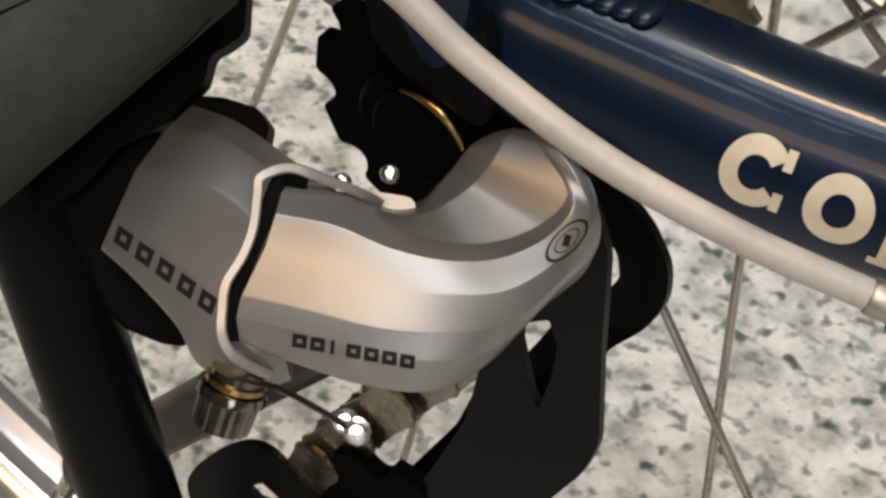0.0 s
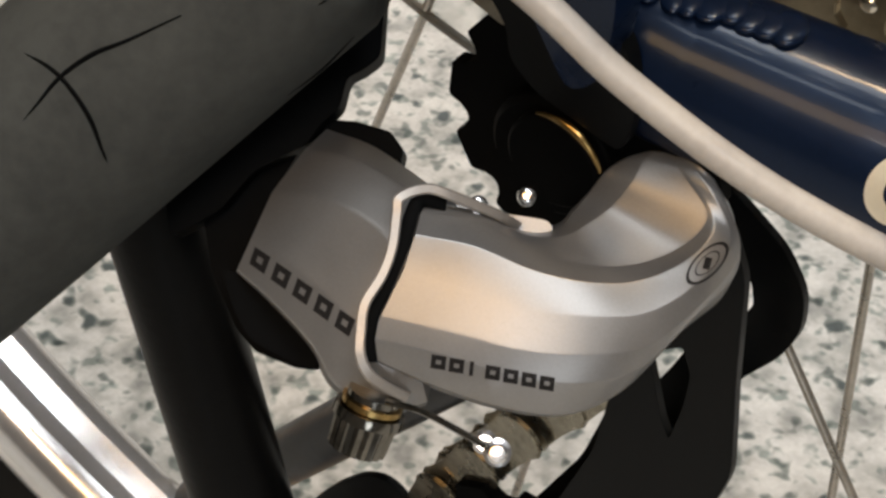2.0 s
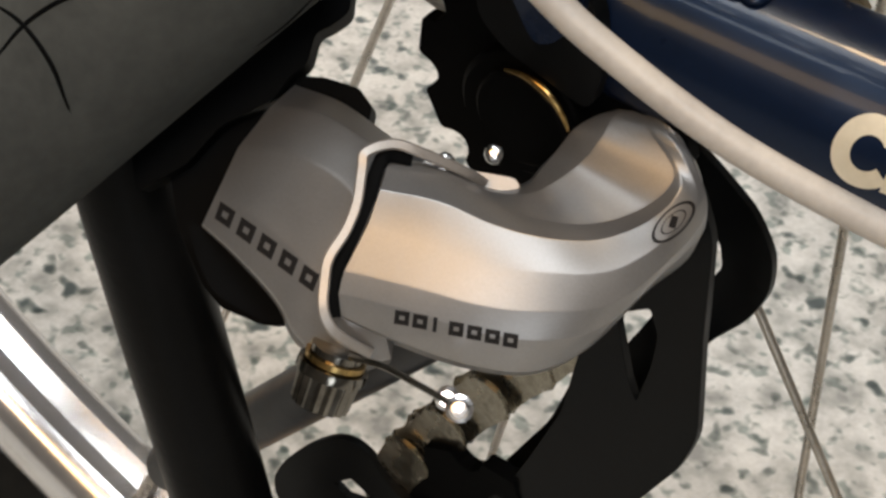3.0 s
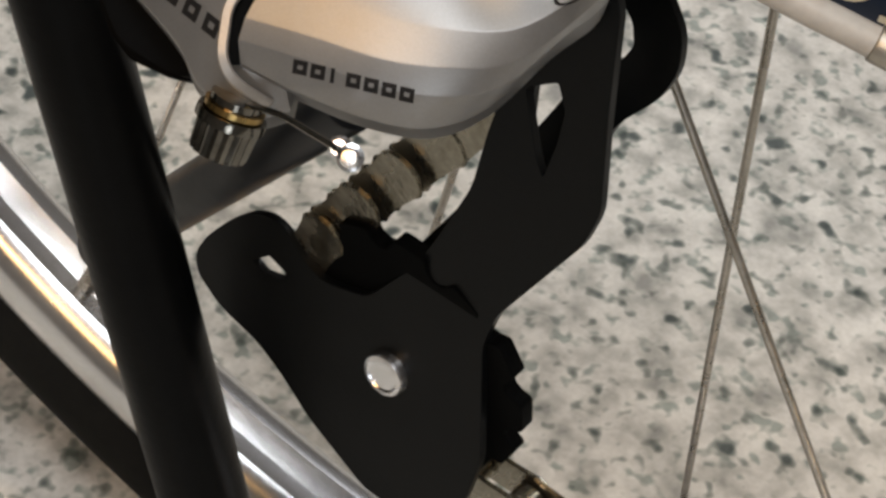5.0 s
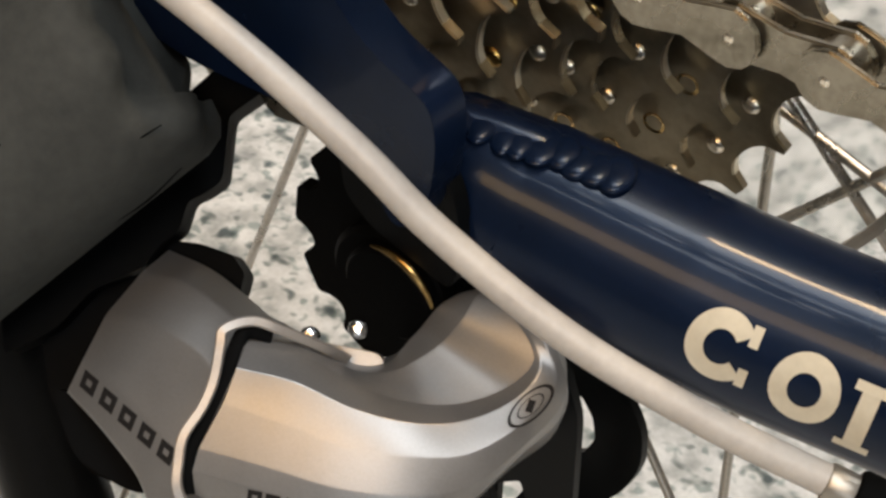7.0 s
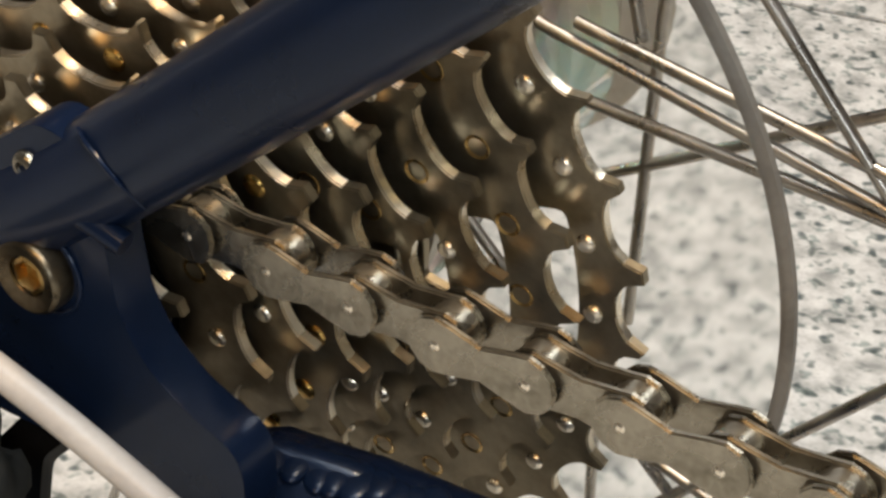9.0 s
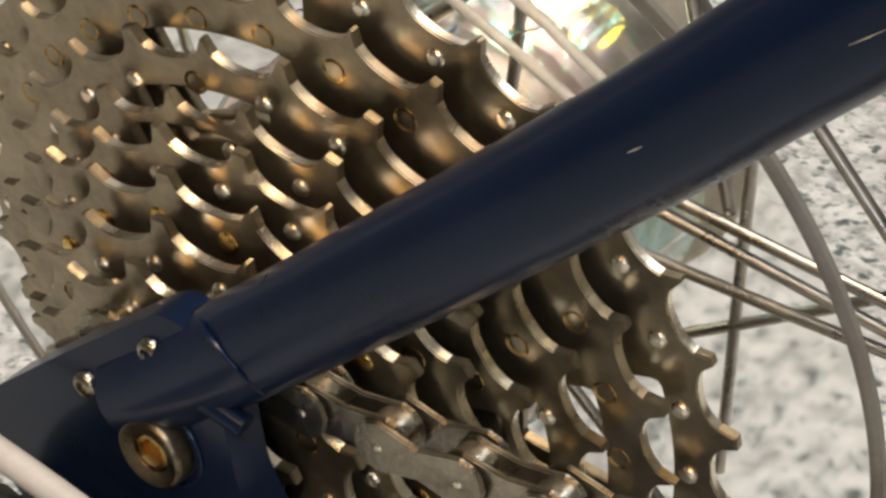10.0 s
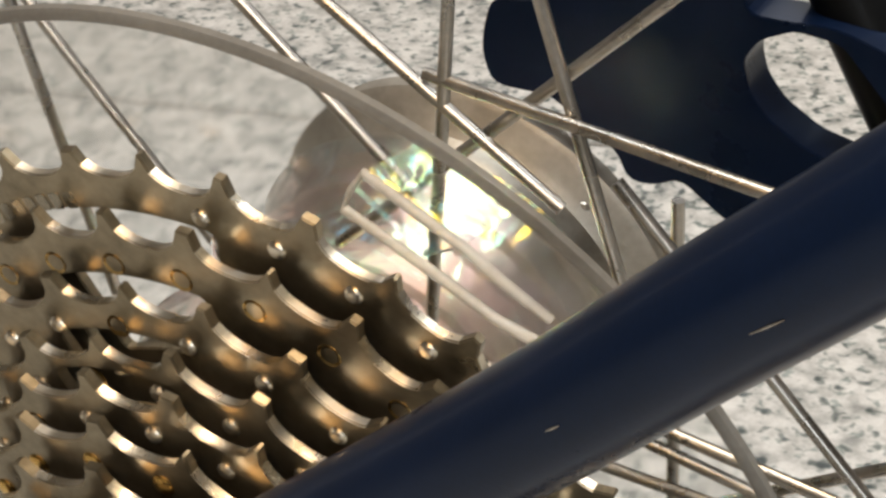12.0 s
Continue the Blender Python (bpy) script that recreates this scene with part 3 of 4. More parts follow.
# Only the ring's highlight is built, as a tapered arc.
part("pivot_ring", tube([(26 + 8.7 * math.cos(radians(t)), -41.2, -45 + 8.7 * math.sin(radians(t))) for t in range(112, 15, -6)], [0.25 + 0.5 * math.sin(math.pi * k / 16) for k in range(17)], 10), BRASS, derailleur, "bright arc of a thin brass pivot ring")
part("pivot_cap", turned((26, -39, -45), (26, -42, -45), [(0, 8.25), (2.0, 8.25), (2.6, 7.6)], 40), BLACKPLASTIC, derailleur)


def in_cage(off):
    """The cage's plane, tilted a little outward towards its foot to fit the camera's view."""
    return Matrix(((1, 0, 0, 0), (0, 0.17, -1, -37 + 90 * 0.17 + off), (0, 1, 0.17, 0), (0, 0, 0, 1)))


CAGE = [(52, -50), (56.5, -58), (59, -76), (62.2, -94), (60.6, -101.5), (48, -126), (46.8, -134), (52, -160), (50, -178), (42, -186), (28, -186), (12, -178), (4.2, -172), (-2.9, -168), (-13.4, -165.5), (-20, -161), (-21, -156.5), (-18.5, -150.5), (-13.5, -143.5), (-8, -138), (-3.5, -136), (1, -137), (5, -141), (10.7, -143), (21, -139.8), (29.5, -127), (33, -118), (37.7, -103.4), (38.5, -91), (40, -80), (40, -58)]
HOLE = [(43.6, -79.2), (49.1, -75.2), (51.5, -79.6), (51.5, -86.0), (50.4, -93.6), (48.2, -90.2)]
SLOT = [(-6.5, -148.8), (-2.7, -145.3), (2.0, -146.7), (1.3, -148.9), (-3.4, -150.2)]


def pulley_outline(n, high, deep=3.0, first=0.0):
    """Blunt, wide teeth with shallow scoops between them."""
    da, out = 2 * math.pi / n, []
    for k in range(n):
        a = first + k * da
        for u, f in ((-0.27, 0.85), (-0.235, 0.97), (-0.2, 1.0), (0.2, 1.0), (0.235, 0.97), (0.27, 0.85), (0.33, 0.35), (0.42, 0.07), (0.5, 0.0), (0.58, 0.07), (0.67, 0.35)):
            r = high - deep * (1 - f)
            out.append((r * math.cos(a + u * da), r * math.sin(a + u * da)))
    return out


cage = part("cage_plate", plate(rounded(CAGE, 2.2), 1.8, in_cage(0), [rounded(HOLE, 0.8)[::-1], SLOT[::-1]], 0.4), BLACKSTEEL, derailleur, "black coated steel cage plate")
GUARD = [(40, -52), (50, -57), (57, -61), (62, -67), (63, -73.5), (60.8, -80), (55, -88), (48, -112), (40, -130), (40, -160), (34, -184), (20, -182), (8, -165), (20, -140), (30, -120), (36, -95), (38, -75)]
part("inner_cage_plate", plate(rounded(GUARD, 2.5), 1.8, in_cage(12.5), [rounded([(41, -74), (50.1, -66.5), (53.0, -69.4), (54.2, -73), (52.8, -76.6), (47.5, -80.5), (43, -92), (39.5, -100), (38.5, -90)], 0.8)[::-1]], 0.4), BLACKSTEEL, derailleur)
part("guide_pulley", plate(pulley_outline(11, R11 + 2.2, 3.4, 0.2), 3.0, in_wheel(PY + 1.9), [circle(0, 0, 6, 20)[::-1]], 0.3), BLACKPLASTIC, derailleur, "toothed black guide pulley").matrix_basis = Matrix.Translation((GUIDE.x * 0.001, 0, GUIDE.y * 0.001))
part("tension_pulley", plate(pulley_outline(13, R13 + 2.2, 3.4, 0.1), 3.4, in_wheel(-42), [], 0.3), BLACKPLASTIC, derailleur, "toothed black tension pulley").matrix_basis = Matrix.Translation((TENSION.x * 0.001, 0, TENSION.y * 0.001))
part("pulley_bolt", turned((28.6, -46, -153.6), (28.6, -54, -152.2), [(0, 4.6), (5.0, 4.6), (5.6, 4.3), (5.8, 3.5), (5.4, 3.1), (5.4, 0.6)], 30), ALLOY, derailleur, "dull plated pulley bolt")
# printed marks, laid on the covers
def cover_tree(ob):
    return BVHTree.FromPolygons([v.co * 1000 for v in ob.data.vertices], [tuple(p.vertices) for p in ob.data.polygons])


def printed(rows, tree, name="printed_bar", mat=None):
    bm = bmesh.new()
    grid = []
    for row in rows:
        line = []
        for x, y in row:
            a, b = view_point(x, y, 40), view_point(x, y, -40)
            q, _, _, _ = tree.ray_cast(a, (b - a).normalized())
            line.append(bm.verts.new((q or view_point(x, y, 0)) + (a - b).normalized() * 0.07))
        grid.append(line)
    for r, t in zip(grid, grid[1:]):
        for k in range(len(r) - 1):
            bm.faces.new((r[k], r[k + 1], t[k + 1], t[k]))
    part(name, bm, mat or INK, derailleur)


def bar_rows(a, b, c, d, n=4):
    """Rows of a four-cornered bar: a to b along its top, d to c along its foot."""
    a, b, c, d = (Vector(q) for q in (a, b, c, d))
    return [[tuple((a + (b - a) * u / n) * (1 - v / n) + (d + (c - d) * u / n) * (v / n)) for u in range(n + 1)] for v in range(n + 1)]


front, back = cover_tree(derailleur), cover_tree(link_cover)


def printed_box(a, b, c, d, stroke, tree):
    """A four-cornered mark drawn in outline: a to b along its top, d to c along its foot."""
    a, b, c, d = (Vector(q) for q in (a, b, c, d))
    u, v = stroke / (b - a).length, stroke / (d - a).length
    at = lambda x, y: tuple((a + (b - a) * x) * (1 - y) + (d + (c - d) * x) * y)
    for x0, x1, y0, y1 in ((0, 1, 0, v), (0, 1, 1 - v, 1), (0, u, v, 1 - v), (1 - u, 1, v, 1 - v)):
        printed(bar_rows(at(x0, y0), at(x1, y0), at(x1, y1), at(x0, y1), 3), tree)


for k in range(7):
    x0, ys = 518 + k * 31.8, 589 + k * 6.0
    if k == 2:
        printed(bar_rows((x0 + 4, ys), (x0 + 11, ys + 1), (x0 + 9, ys + 26), (x0 + 2, ys + 25)), front)
    else:
        printed_box((x0, ys), (x0 + 26, ys + 4), (x0 + 24, ys + 28), (x0 - 2, ys + 24), 8.4, front)
for k in range(5):
    x0, ys = 210 + k * 37, 397 + k * 28
    printed_box((x0, ys), (x0 + 27, ys + 19), (x0 + 16, ys + 49), (x0 - 10, ys + 30), 10.5, back)


def oval(f, n=36):
    """One ring of the tilted oval mark, at a share f of its size."""
    return [(1003 + f * (50 * math.cos(t) * 0.70 + 22 * math.sin(t) * 0.71), 425 + f * (-50 * math.cos(t) * 0.71 + 22 * math.sin(t) * 0.70)) for t in (2 * math.pi * k / n for k in range(n + 1))]


printed([oval(0.86), oval(0.93), oval(1.0)], front, "printed_roundel")
printed([oval(0.52), oval(0.58)], front, "printed_roundel")
printed(bar_rows((1000, 413), (1012, 416), (1006, 437), (994, 434)), front, "printed_roundel")

# ---------------------------------------------------------------- frame
DROP = [(-34, -4), (-32, 8), (-14, 23), (5, 38), (14, 36), (15.3, 21.5), (16.5, 13), (20.2, 6.5), (26, 1.8), (34.8, -1.4), (36.6, -5), (36.8, -12), (35, -23), (30, -27), (22, -14), (6, -15), (-8, -16), (-26, -14)]
frame_thing = part("frame", plate(rounded(DROP, 3.0), 7, in_wheel(-38), [], 0.9), NAVY, bicycle, "dark navy painted aluminium rear frame")
SEATSTAY = [(-4, -41, 18), (19, -40.5, 37), (67, -40, 80), (95, -39.5, 107), (160, -38, 168), (260, -36, 262)]
part("seat_stay", tube(spline(SEATSTAY, 14), 7.6, 48), NAVY, frame_thing)
CHAINSTAY = [(38, -26, -29.6), (70, -19, -35.6), (100, -12, -39.1), (160, 1, -45.6), (300, 21, -59)]
STAYR = 14.0
stay_line = spline(CHAINSTAY, 24)
part("chain_stay", tube([(20, -31.5, -21), (26, -29.6, -24.2)] + stay_line, [5.5, 10.0] + [min(STAYR, 12.8 + 0.06 * k) for k in range(len(stay_line))], 40), NAVY, frame_thing)
part("weld_seam", tube(spline([(12.7, -45.4, 39.9), (15.4, -47.2, 40.0), (17.7, -47.9, 39.3), (20.0, -48.2, 37.9), (21.6, -47.9, 36.4), (22.8, -45.4, 32.3)], 5), 0.32, 8), NAVY, frame_thing)
for a, b in (((95.9, -47.1, 106.4), (99.1, -47.0, 108.9)), ((74.6, -47.55, 88.0), (76.2, -47.55, 89.3))):
    part("scuff", tube([a, (Vector(a) + Vector(b)) / 2, b], [0.05, 0.15, 0.06], 6), SPOKE, frame_thing, "small pale scuff in the paint")
part("rib", tube([(5.5, -45.2, 29.0), (12, -45.5, 27.2), (19, -45.2, 25.0)], [1.5, 1.9, 1.7], 12), NAVY, frame_thing)
bm = turned((3.4, -44.5, 14.6), (3.4, -49, 14.6), [(0, 5.8), (3.0, 5.8), (3.6, 5.55), (3.9, 5.1), (3.3, 3.1), (1.2, 2.8)], 40)
bolt = part("axle_bolt", bm, BOLTSTEEL, frame_thing, "dull brown plated hex socket axle bolt")
part("hex_socket", turned((3.4, -44.5, 14.6), (3.4, -47.6, 14.6), [(0, 3.1), (2.9, 3.1), (3.1, 2.4), (1.6, 2.0), (1.5, 0.3)], 6), BRASS, bolt, "brassy hexagonal socket")
part("bolt_seat", tube([(3.4 + 7.0 * math.cos(t), -45.2, 14.6 + 7.0 * math.sin(t)) for t in (k * math.pi / 16 for k in range(33))], 0.35, 8), NAVY, frame_thing)
for x, z in ((3.0, 30.6), (-10.4, 19.0)):
    part("frame_screw", turned((x, -43, z), (x, -46.5, z), [(0, 2.2), (2.2, 2.2), (2.8, 2.0), (3.2, 1.6), (3.35, 1.0), (2.6, 0.9)], 24), CHAINMETAL, frame_thing)
random.seed(3)
part("weld_base", tube(spline([(22, -30.5, -17.5), (33, -27.5, -18.8), (43, -24.6, -20.6), (51, -22.5, -25)], 6), [3.0 + 1.0 * math.sin(k / 18 * math.pi) for k in range(19)], 16), NAVY, frame_thing)
for k in range(12):
    t = k / 11
    q = Vector((21.5 + 31.0 * t, -32.2 + 8.8 * t, -15.0 - 3.7 * t)) + Vector((random.uniform(-0.4, 0.4), random.uniform(-0.5, 0.5), random.uniform(-0.2, 0.2)))
    long = Vector((-0.45 + random.uniform(-0.15, 0.15), 0.88, 0.02)).normalized()
    up = Vector((0.05, -0.22, 0.97))
    out = (up - long * long.dot(up)).normalized()
    turn = Matrix((long.cross(out), long, out)).transposed().to_4x4()
    bm = bmesh.new()
    bmesh.ops.create_icosphere(bm, subdivisions=3, radius=1.0, matrix=Matrix.Translation(q) @ turn @ Matrix.Diagonal((2.5 + random.uniform(-0.4, 0.5), 4.4 + random.uniform(-1.1, 0.6), 1.0 + random.uniform(-0.15, 0.2), 1)))
    part("weld_bead", bm, NAVY, frame_thing)


def on_stay(s, around, r=STAYR + 0.08):
    """A place on the skin of the chain stay: s millimetres along it, an angle round it from facing outward-up."""
    a, b = Vector(CHAINSTAY[1]), Vector(CHAINSTAY[2])
    d = (b - a).normalized()
    out = (OUT - d * OUT.dot(d)).normalized()
    side = d.cross(out)
    return a + d * s + r * (math.cos(around) * out + math.sin(around) * side)


def decal(shape, name="decal_mark"):
    """A thin cream mark wrapped on the chain stay: shape gives rows of (along, across) pairs in millimetres."""
    bm = bmesh.new()
    rows = [[bm.verts.new(on_stay(s, w / STAYR)) for s, w in row] for row in shape]
    for r, t in zip(rows, rows[1:]):
        for k in range(len(r) - 1):
            bm.faces.new((r[k], r[k + 1], t[k + 1], t[k]))
    part(name, bm, CREAM, frame_thing, "cream painted mark")


def ring_rows(cs, cw, r0, r1, a0=0, a1=360, n=28):
    return [[(cs + r * 0.86 * math.cos(radians(a0 + (a1 - a0) * k / n)), cw + r * math.sin(radians(a0 + (a1 - a0) * k / n))) for k in range(n + 1)] for r in (r0, (r0 + r1) / 2, r1)]


decal(ring_rows(2.6, 7.1, 2.7, 5.7, 36, 324)), decal(ring_rows(15.2, 8.2, 2.7, 5.7))
for low, high in ((2.2, 5.4), (8.9, 12.1)):
    decal([[(q, w) for q in (6.0, 6.7, 7.4)] for w in (low, (low + high) / 2, high)])
decal([[(q, w) for q in (22.4, 23.7, 25.0)] for w in (3.6, 6.4, 9.2, 12.0, 14.8)])
for w in (3.4, 13.6):
    decal([[(q, w + e) for q in (21.2, 23.7, 26.2)] for e in (0.0, 0.7, 1.5)])
# Made-up black plate that covers the chain where this space looks dark.
SHADEPLATE = [(9, -16), (13.2, -20.4), (16.2, -24.2), (17, -30), (22, -34), (37, -38), (39, -30), (37, -20), (30, -9), (16, -9)]
part("derailleur_hanger", plate(rounded(SHADEPLATE, 2.0), 3, in_wheel(-37.5), (), 0.6), BLACKSTEEL, frame_thing, "black plate standing in for the dark space under the dropout")
# far side of the frame
FAR = [(9.6, 72), (0.9, 71), (-1, 64.6), (-1.4, 60.2), (0.3, 54.7), (6.3, 54.6), (11.4, 54.9), (17.9, 50.6), (24.3, 46.9), (26, 42), (31, 42), (35.6, 44.6), (44.1, 38.6), (60, 34), (86, 46), (88, 66), (70, 74.6), (65.9, 76), (61, 77.4), (54, 77), (46.5, 77), (45.6, 90), (24, 95)]
part("far_dropout", plate(rounded(FAR, 2.5), 8, in_wheel(79), [rounded([(46.2, 69.0), (48.6, 72.8), (54.5, 75.6), (62, 74.8), (70, 66), (70, 56), (64, 54), (57.0, 55.6), (50.6, 59.6), (47.4, 63.8)], 1.6)[::-1]], 1.2), NAVY, frame_thing)
part("far_bar", tube([(56, 80, 86), (80, 80, 42)], 6, 20), BLACKSTEEL, frame_thing)
part("far_seat_stay", tube([(76, 79, 48), (110, 78, 92), (260, 70, 262)], 7.6, 24), NAVY, frame_thing)

# ---------------------------------------------------------------- cable
CABLE = [(-100, -44, -4), (-55, -53, 11), (-18, -56, 10), (12, -57, 4.5), (32, -56, -4), (45, -55, -11.5), (64, -52.5, -20), (83, -47.5, -27), (99, -42.5, -31.5)]
cable = part("cable_housing", tube(spline(CABLE, 8), 2.2, 20), HOUSING, bicycle, "smooth grey cable housing")
part("ferrule", rod((99, -42.5, -31.5), (103, -41.3, -32.6), 2.6, 0.4, 20), STEEL, cable)
part("cable_stop", rod((102.5, -41.4, -32.5), (114, -38, -35.5), 3.6, 0.8, 20), BLACKPLASTIC, cable)

# ---------------------------------------------------------------- wheel
HUB = [(0, 24), (2, 34), (3, 36), (7, 36), (8, 34), (11, 30), (16, 28.5), (17, 30.5), (20, 30.5), (21, 28), (30, 27.5), (31, 29.5), (35, 29.3), (36, 27.2), (44, 27.2), (45, 29.5), (49, 30), (50, 32.0), (55, 32.5), (56, 34.5), (62, 35), (64, 37), (65.5, 40.5), (66.5, 41.6), (69.5, 41.6), (70.5, 40.2), (71, 32), (74, 24), (78, 20)]
wheel = part("rear_wheel", leaning(turned((0, 6, 0), (0, 84, 0), HUB, 72)), HUBALLOY, bicycle, "spoked rear wheel with a polished alloy hub")
for j in range(18):
    a = radians(3.5 + 20 * j)
    q = Vector((35.5 * math.cos(a), 71.6, 35.5 * math.sin(a)))
    if j % 2:
        part("spoke_hole", leaning(turned(q, q - Vector((0, 3, 0)), [(0, 1.7), (1.0, 1.7), (1.15, 1.5), (1.15, 0.2)], 14)), BLACKSTEEL, wheel)
    else:
        part("spoke_head", leaning(turned(q, q - Vector((0, 3, 0)), [(0, 2.0), (1.2, 2.0), (2.0, 1.5), (2.3, 0.6)], 14)), SPOKE, wheel)
part("axle", leaning(rod((0, -40, 0), (0, 88, 0), 6, 0.5, 24)), STEEL, wheel)
RIMY, RIMR = -12, 300


def lathe(profile, segs=180):
    bm = bmesh.new()
    rings = [[bm.verts.new((r * math.cos(t), y, r * math.sin(t))) for t in (2 * math.pi * k / segs for k in range(segs))] for y, r in profile]
    for a, b in zip(rings, rings[1:] + rings[:1]):
        for k in range(segs):
            bm.faces.new((a[k], a[(k + 1) % segs], b[(k + 1) % segs], b[k]))
    return bm


SECTION = [(-14, 0), (-14.4, -6), (-13.6, -10), (-11.5, -13.4), (-8.5, -15.6), (-5.5, -16.4), (-2.8, -15.2), (0, -14.2), (2.8, -15.2), (5.5, -16.4), (8.5, -15.6), (11.5, -13.4), (13.6, -10), (14.4, -6), (14, 0), (11, -2), (-11, -2)]
rim = part("rim", lathe([(RIMY + y, RIMR + r) for y, r in SECTION], 240), ALLOY, wheel, "polished alloy rim")
toward = Vector((-99, 0, -251)).normalized()
nipple = [toward * 287 + Vector((0, -12, 0)), toward * 268 + Vector((0, -10, 0))]
part("nipple", turned(nipple[0], nipple[1], [(0, 2.6), (6, 2.6), (8, 2.2), (17, 1.9), (18.5, 1.4)], 8), SPOKE, wheel)
part("tyre", lathe([(RIMY + 20 * math.cos(t) * 0.95, RIMR + 14 + 20 * math.sin(t)) for t in (2 * math.pi * k / 20 for k in range(20))]), TYRE, wheel)
SPOKES = (
    ((47, 20, 25), (93, 20, 23)), ((43, 20, 34), (92, 20, 25)), ((65, 20, 58), (91, 20, 30)), ((54, 30, 46), (54, 30, 10)), ((56, 30, 12), (91, 30, 34)),
    ((-12, 20, 90), (4, 20, 76)), ((3, 20, 93), (24, 20, 79.2)), ((24, 20, 97), (18, 20, 41)), ((37, 22, 99), (47, 22, 64)), ((57, 24, 103), (25, 24, 73)), ((-58, 20, 81), (-51, 20, 52)), ((-58, 24, 79), (-37, 24, 55)),
    ((32.4, 22, -8.5), (107.1, 22, -77.2)), ((58, 22, -55.4), (95, 22, -9.9)), ((43, 22, -29.7), (129, 22, -55)), ((40, 20, 82.3), (74.3, 20, 78.2)), ((59.1, 20, 34.8), (81.7, 20, 31.5)),
    ((38, 20, -116), (93, 20, -204)), ((54, 28, -104), (60, 28, -240)), ((-8, 20, -172), (-15, 20, -209)), ((-46, 20, -92), (-58, 20, -125)), ((-99, 20, -215), (-115, 20, -257)),
)
for a, b in SPOKES:
    a, b = Vector(a), Vector(b)
    part("spoke", tube([a + (a - b) * 0.6, a, b, b + (b - a) * 0.8], 1.0, 10), SPOKE, wheel)
guard = part("spoke_protector", leaning(lathe([(6.0, 24), (6.8, 24), (6.6, 60), (6.0, 94.5), (5.2, 94.5), (5.8, 60)], 128)), CLEAR, bicycle, "clear plastic spoke protector disc")
part("rim_lip", leaning(lathe([(5.0, 94.2), (6.4, 94.2), (6.8, 94.8), (6.8, 95.6), (6.3, 96.2), (5.1, 96.2), (4.7, 95.6), (4.7, 94.8)], 160)), LIPGREY, guard, "translucent grey lip of the disc")
part("hub_sleeve", leaning(lathe([(18, 37), (19, 38.2), (27, 35.5), (28, 37.2), (38, 34.5), (39, 36.4), (52, 35), (60, 39), (61, 38), (52, 34), (38, 33.4), (27, 34.3), (19, 36)], 128)), CLEARFILM, guard, "clear glossy plastic sleeve")
for x0, x1 in ((-12, -2), (3, 9)):
    tab = [(x0, 35), (x0 + 1, 47), (x1 - 1, 49), (x1, 36)]
    part("sleeve_tab", leaning(plate(rounded(tab, 1.2), 1.0, in_wheel(18), (), 0.2)), CLEAR, guard)
# clear bracket moulded on the disc, over the hub
CLIP = (
    [(9.5, 14, 66.5), (12, 14, 70), (20, 14, 66), (28, 14, 62), (34, 14, 58), (41, 16, 52)],
    [(9.5, 14, 66.5), (8, 14, 63), (21, 14, 57), (33, 14, 51), (40, 16, 47)],
)
for line in CLIP:
    part("clip_bar", tube([Vector(q) for q in line], [0.6, 0.8, 0.9, 0.9, 0.9, 0.8][:len(line)], 10), GLINTEDGE, guard, "glinting edge of a clear moulded bracket")
for a, b, c, d in (((9.5, 15, 66), (12, 15, 69.4), (28, 15, 61.4), (21, 15, 57.6)), ((12, 15, 69.8), (14, 23.6, 69.8), (30, 23.6, 61.8), (28, 15, 61.8))):
    bm = bmesh.new()
    low = [bm.verts.new(q) for q in (a, b, c, d)]
    high = [bm.verts.new(Vector(q) + Vector((0.3, 0.9, 0.3))) for q in (a, b, c, d)]
    bm.faces.new(low), bm.faces.new(high[::-1])
    for j in range(4):
        bm.faces.new((low[j], low[(j + 1) % 4], high[(j + 1) % 4], high[j]))
    part("clip_wall", bm, CLEARFILM, guard, "clear glossy plastic wall", smooth=False)
for ob in (guard, *guard.children):
    ob.visible_shadow = False

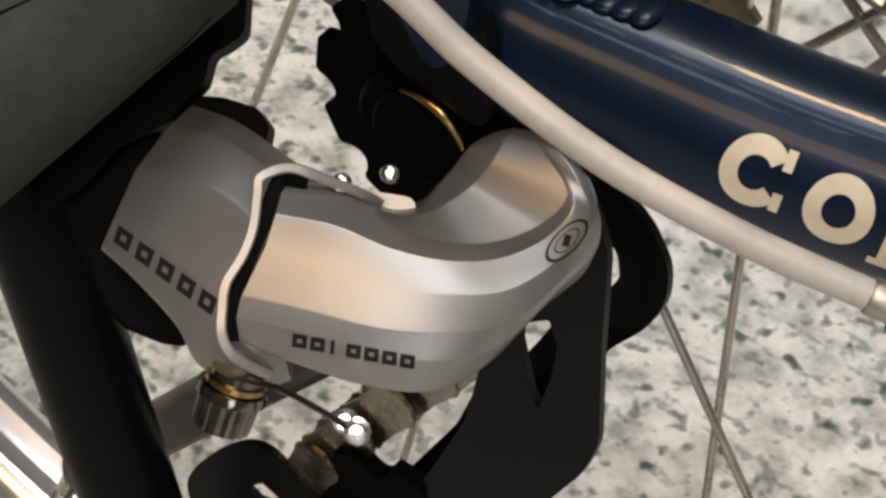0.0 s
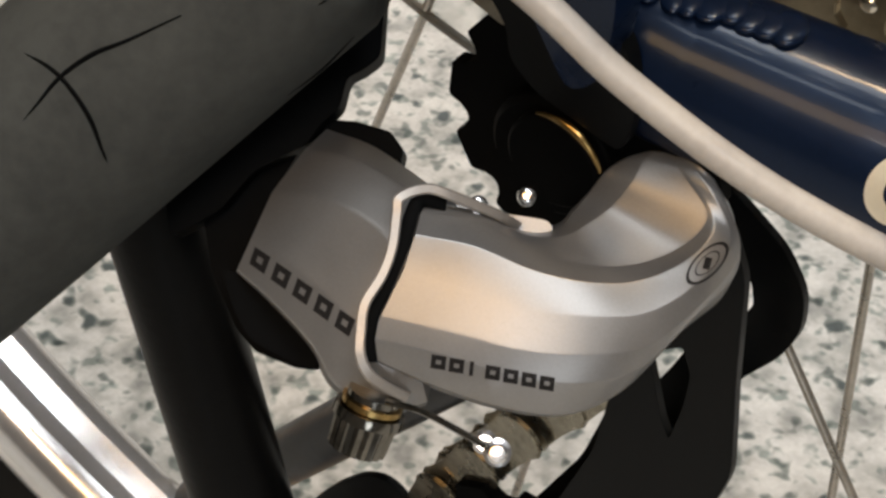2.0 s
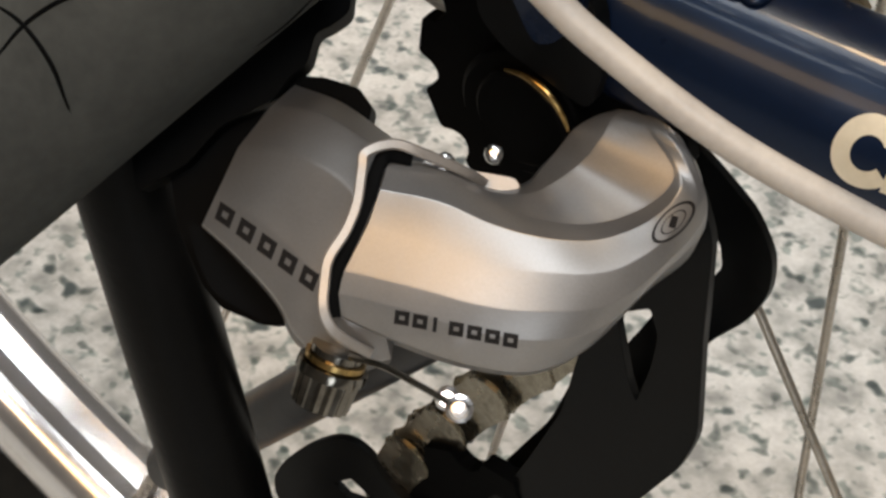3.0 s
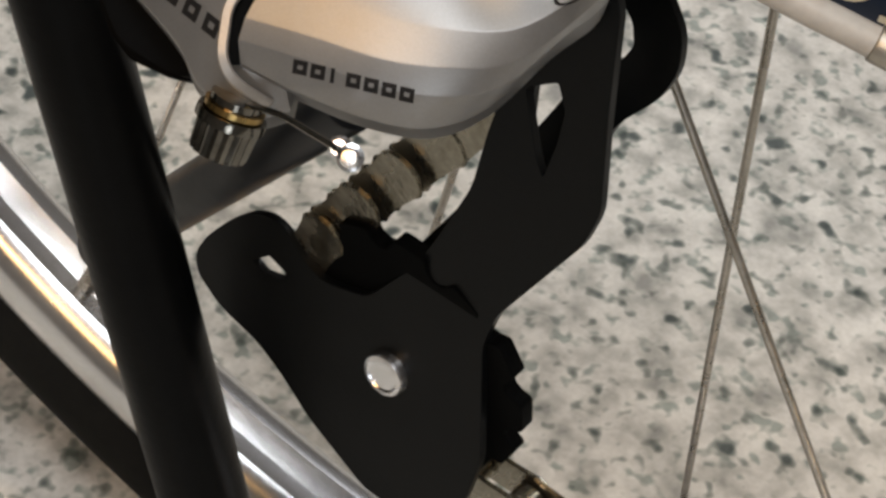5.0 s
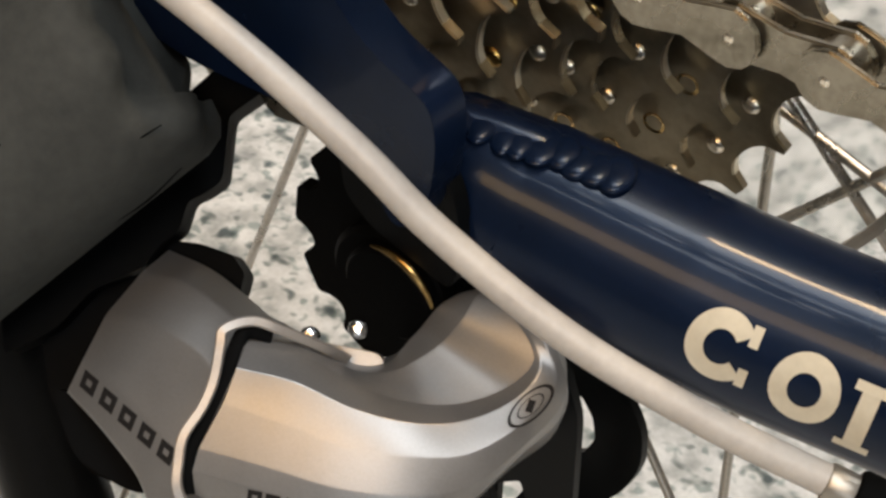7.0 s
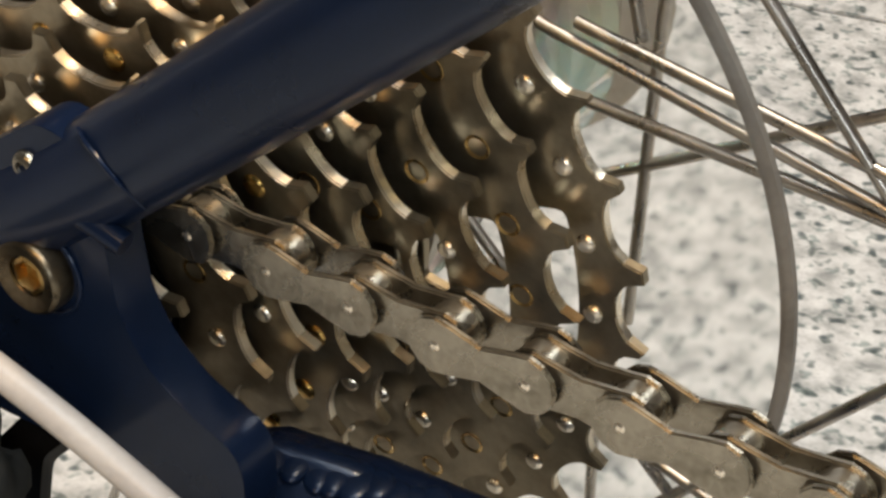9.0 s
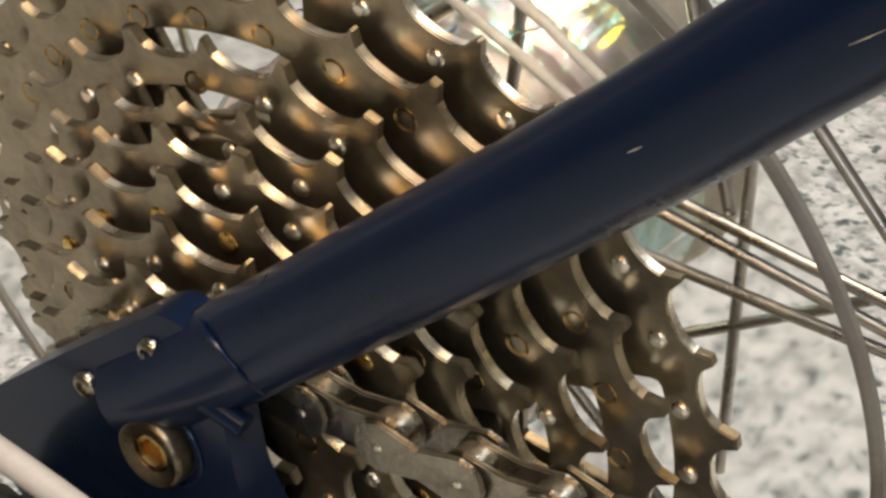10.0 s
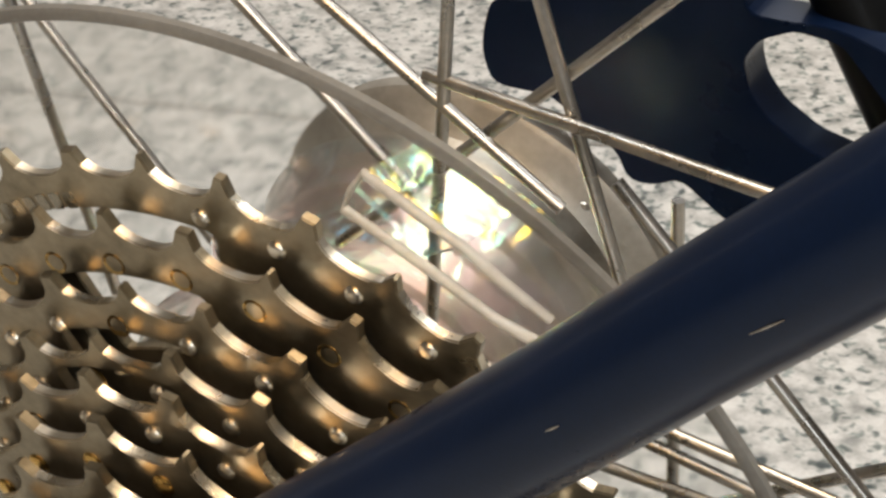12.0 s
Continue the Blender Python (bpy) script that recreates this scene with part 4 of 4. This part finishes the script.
# ---------------------------------------------------------------- display stand
stand = thing("display_stand", "black steel bicycle stand with a worn rubber sleeve on its arm", "bicycle stand")
ARM0, ARM1 = Vector((-10, -52, -9)), Vector((-68, -142, -86))
dirn = (ARM1 - ARM0).normalized()
sleeve = part("arm_sleeve", turned(ARM0, ARM1, [(0, 12.5), (0.8, 15.5), (2.5, 17.6), (5, 18.4), (60, 18.6), (119, 18.4)], 64), RUBBER, stand, "matt dark grey cracked rubber sleeve")
side, up = ring_frame(dirn)
for v in sleeve.data.vertices:
    q = v.co * 1000 - ARM0
    along = q.dot(dirn)
    if along < 30:
        a = math.atan2(q.dot(up), q.dot(side))
        push = 2.2 * math.sin(3 * a + 0.6) + 1.3 * math.sin(7 * a + 2.0)
        v.co += (dirn * push + (q - dirn * along) * 0.012 * math.sin(5 * a)) * 0.001 * (1 - along / 30)
for along, spread in (((20, 28, 33, 38.5, 43.5, 48.5), (0.24, 0.12, 0.03, 0.0, 0.04, 0.08)), ((44, 40.5, 38.5, 39, 41.5, 43.5), (-0.6, -0.3, 0.0, 0.35, 0.66, 0.95))):
    side, up = ring_frame(dirn)
    line = []
    for k, (s, t) in enumerate(zip(along, spread)):
        a = 1.94 + t
        line.append(ARM0 + dirn * s + 18.35 * (math.cos(a) * side + math.sin(a) * up))
    part("crack", tube(spline(line, 5), [0.10 + 0.30 * math.sin(math.pi * k / (5 * (len(line) - 1)) ) for k in range(5 * (len(line) - 1) + 1)], 8), BLACKPLASTIC, sleeve, "dark split in the rubber")
LEG = [(-36.5, -68, -48), (-27.2, -68, -95), (-13.5, -68, -162), (2.5, -68, -240), (21, -68, -331)]
for along, turn in (((2, 14, 25, 36), (0.9, 0.82, 0.9, 0.84)), ((6, 13, 19), (1.5, 1.62, 1.55))):
    side, up = ring_frame(dirn)
    line = [ARM0 + dirn * q + 18.25 * (math.cos(1.94 + t) * side + math.sin(1.94 + t) * up) for q, t in zip(along, turn)]
    line = spline(line, 5)
    part("crack", tube(line, [0.08 + 0.22 * math.sin(math.pi * k / (len(line) - 1)) for k in range(len(line))], 8), BLACKPLASTIC, sleeve, "dark split in the rubber")
part("leg", tube(spline(LEG, 8), [8.9 + 0.02 * k for k in range(33)], 32), LEGBLACK, stand)
part("foot", rod((21, -140, -331), (21, 60, -331), 4, 1, 20), BLACKSTEEL, stand)
part("cross_bar", rod((-62, -40, -194), (10, -40, -101), 5.9, 0.8, 24), GREYTUBE, stand)
# Added black plate, stepped to fill a dark area in the camera's view.
part("hook_plate", plate(rounded(flat_view([(560, -150), (440, -60), (433, 58), (398, 84), (374, 94), (360, 150), (330, 172), (300, 215), (210, 260), (150, 330), (60, 380), (40, 200), (200, 60), (420, -150)], -20), 1.2), 9, on_view(-29), (), 1.0), BLACKPLASTIC, stand, "black stepped plate added to fill the dark area beside the sleeve")
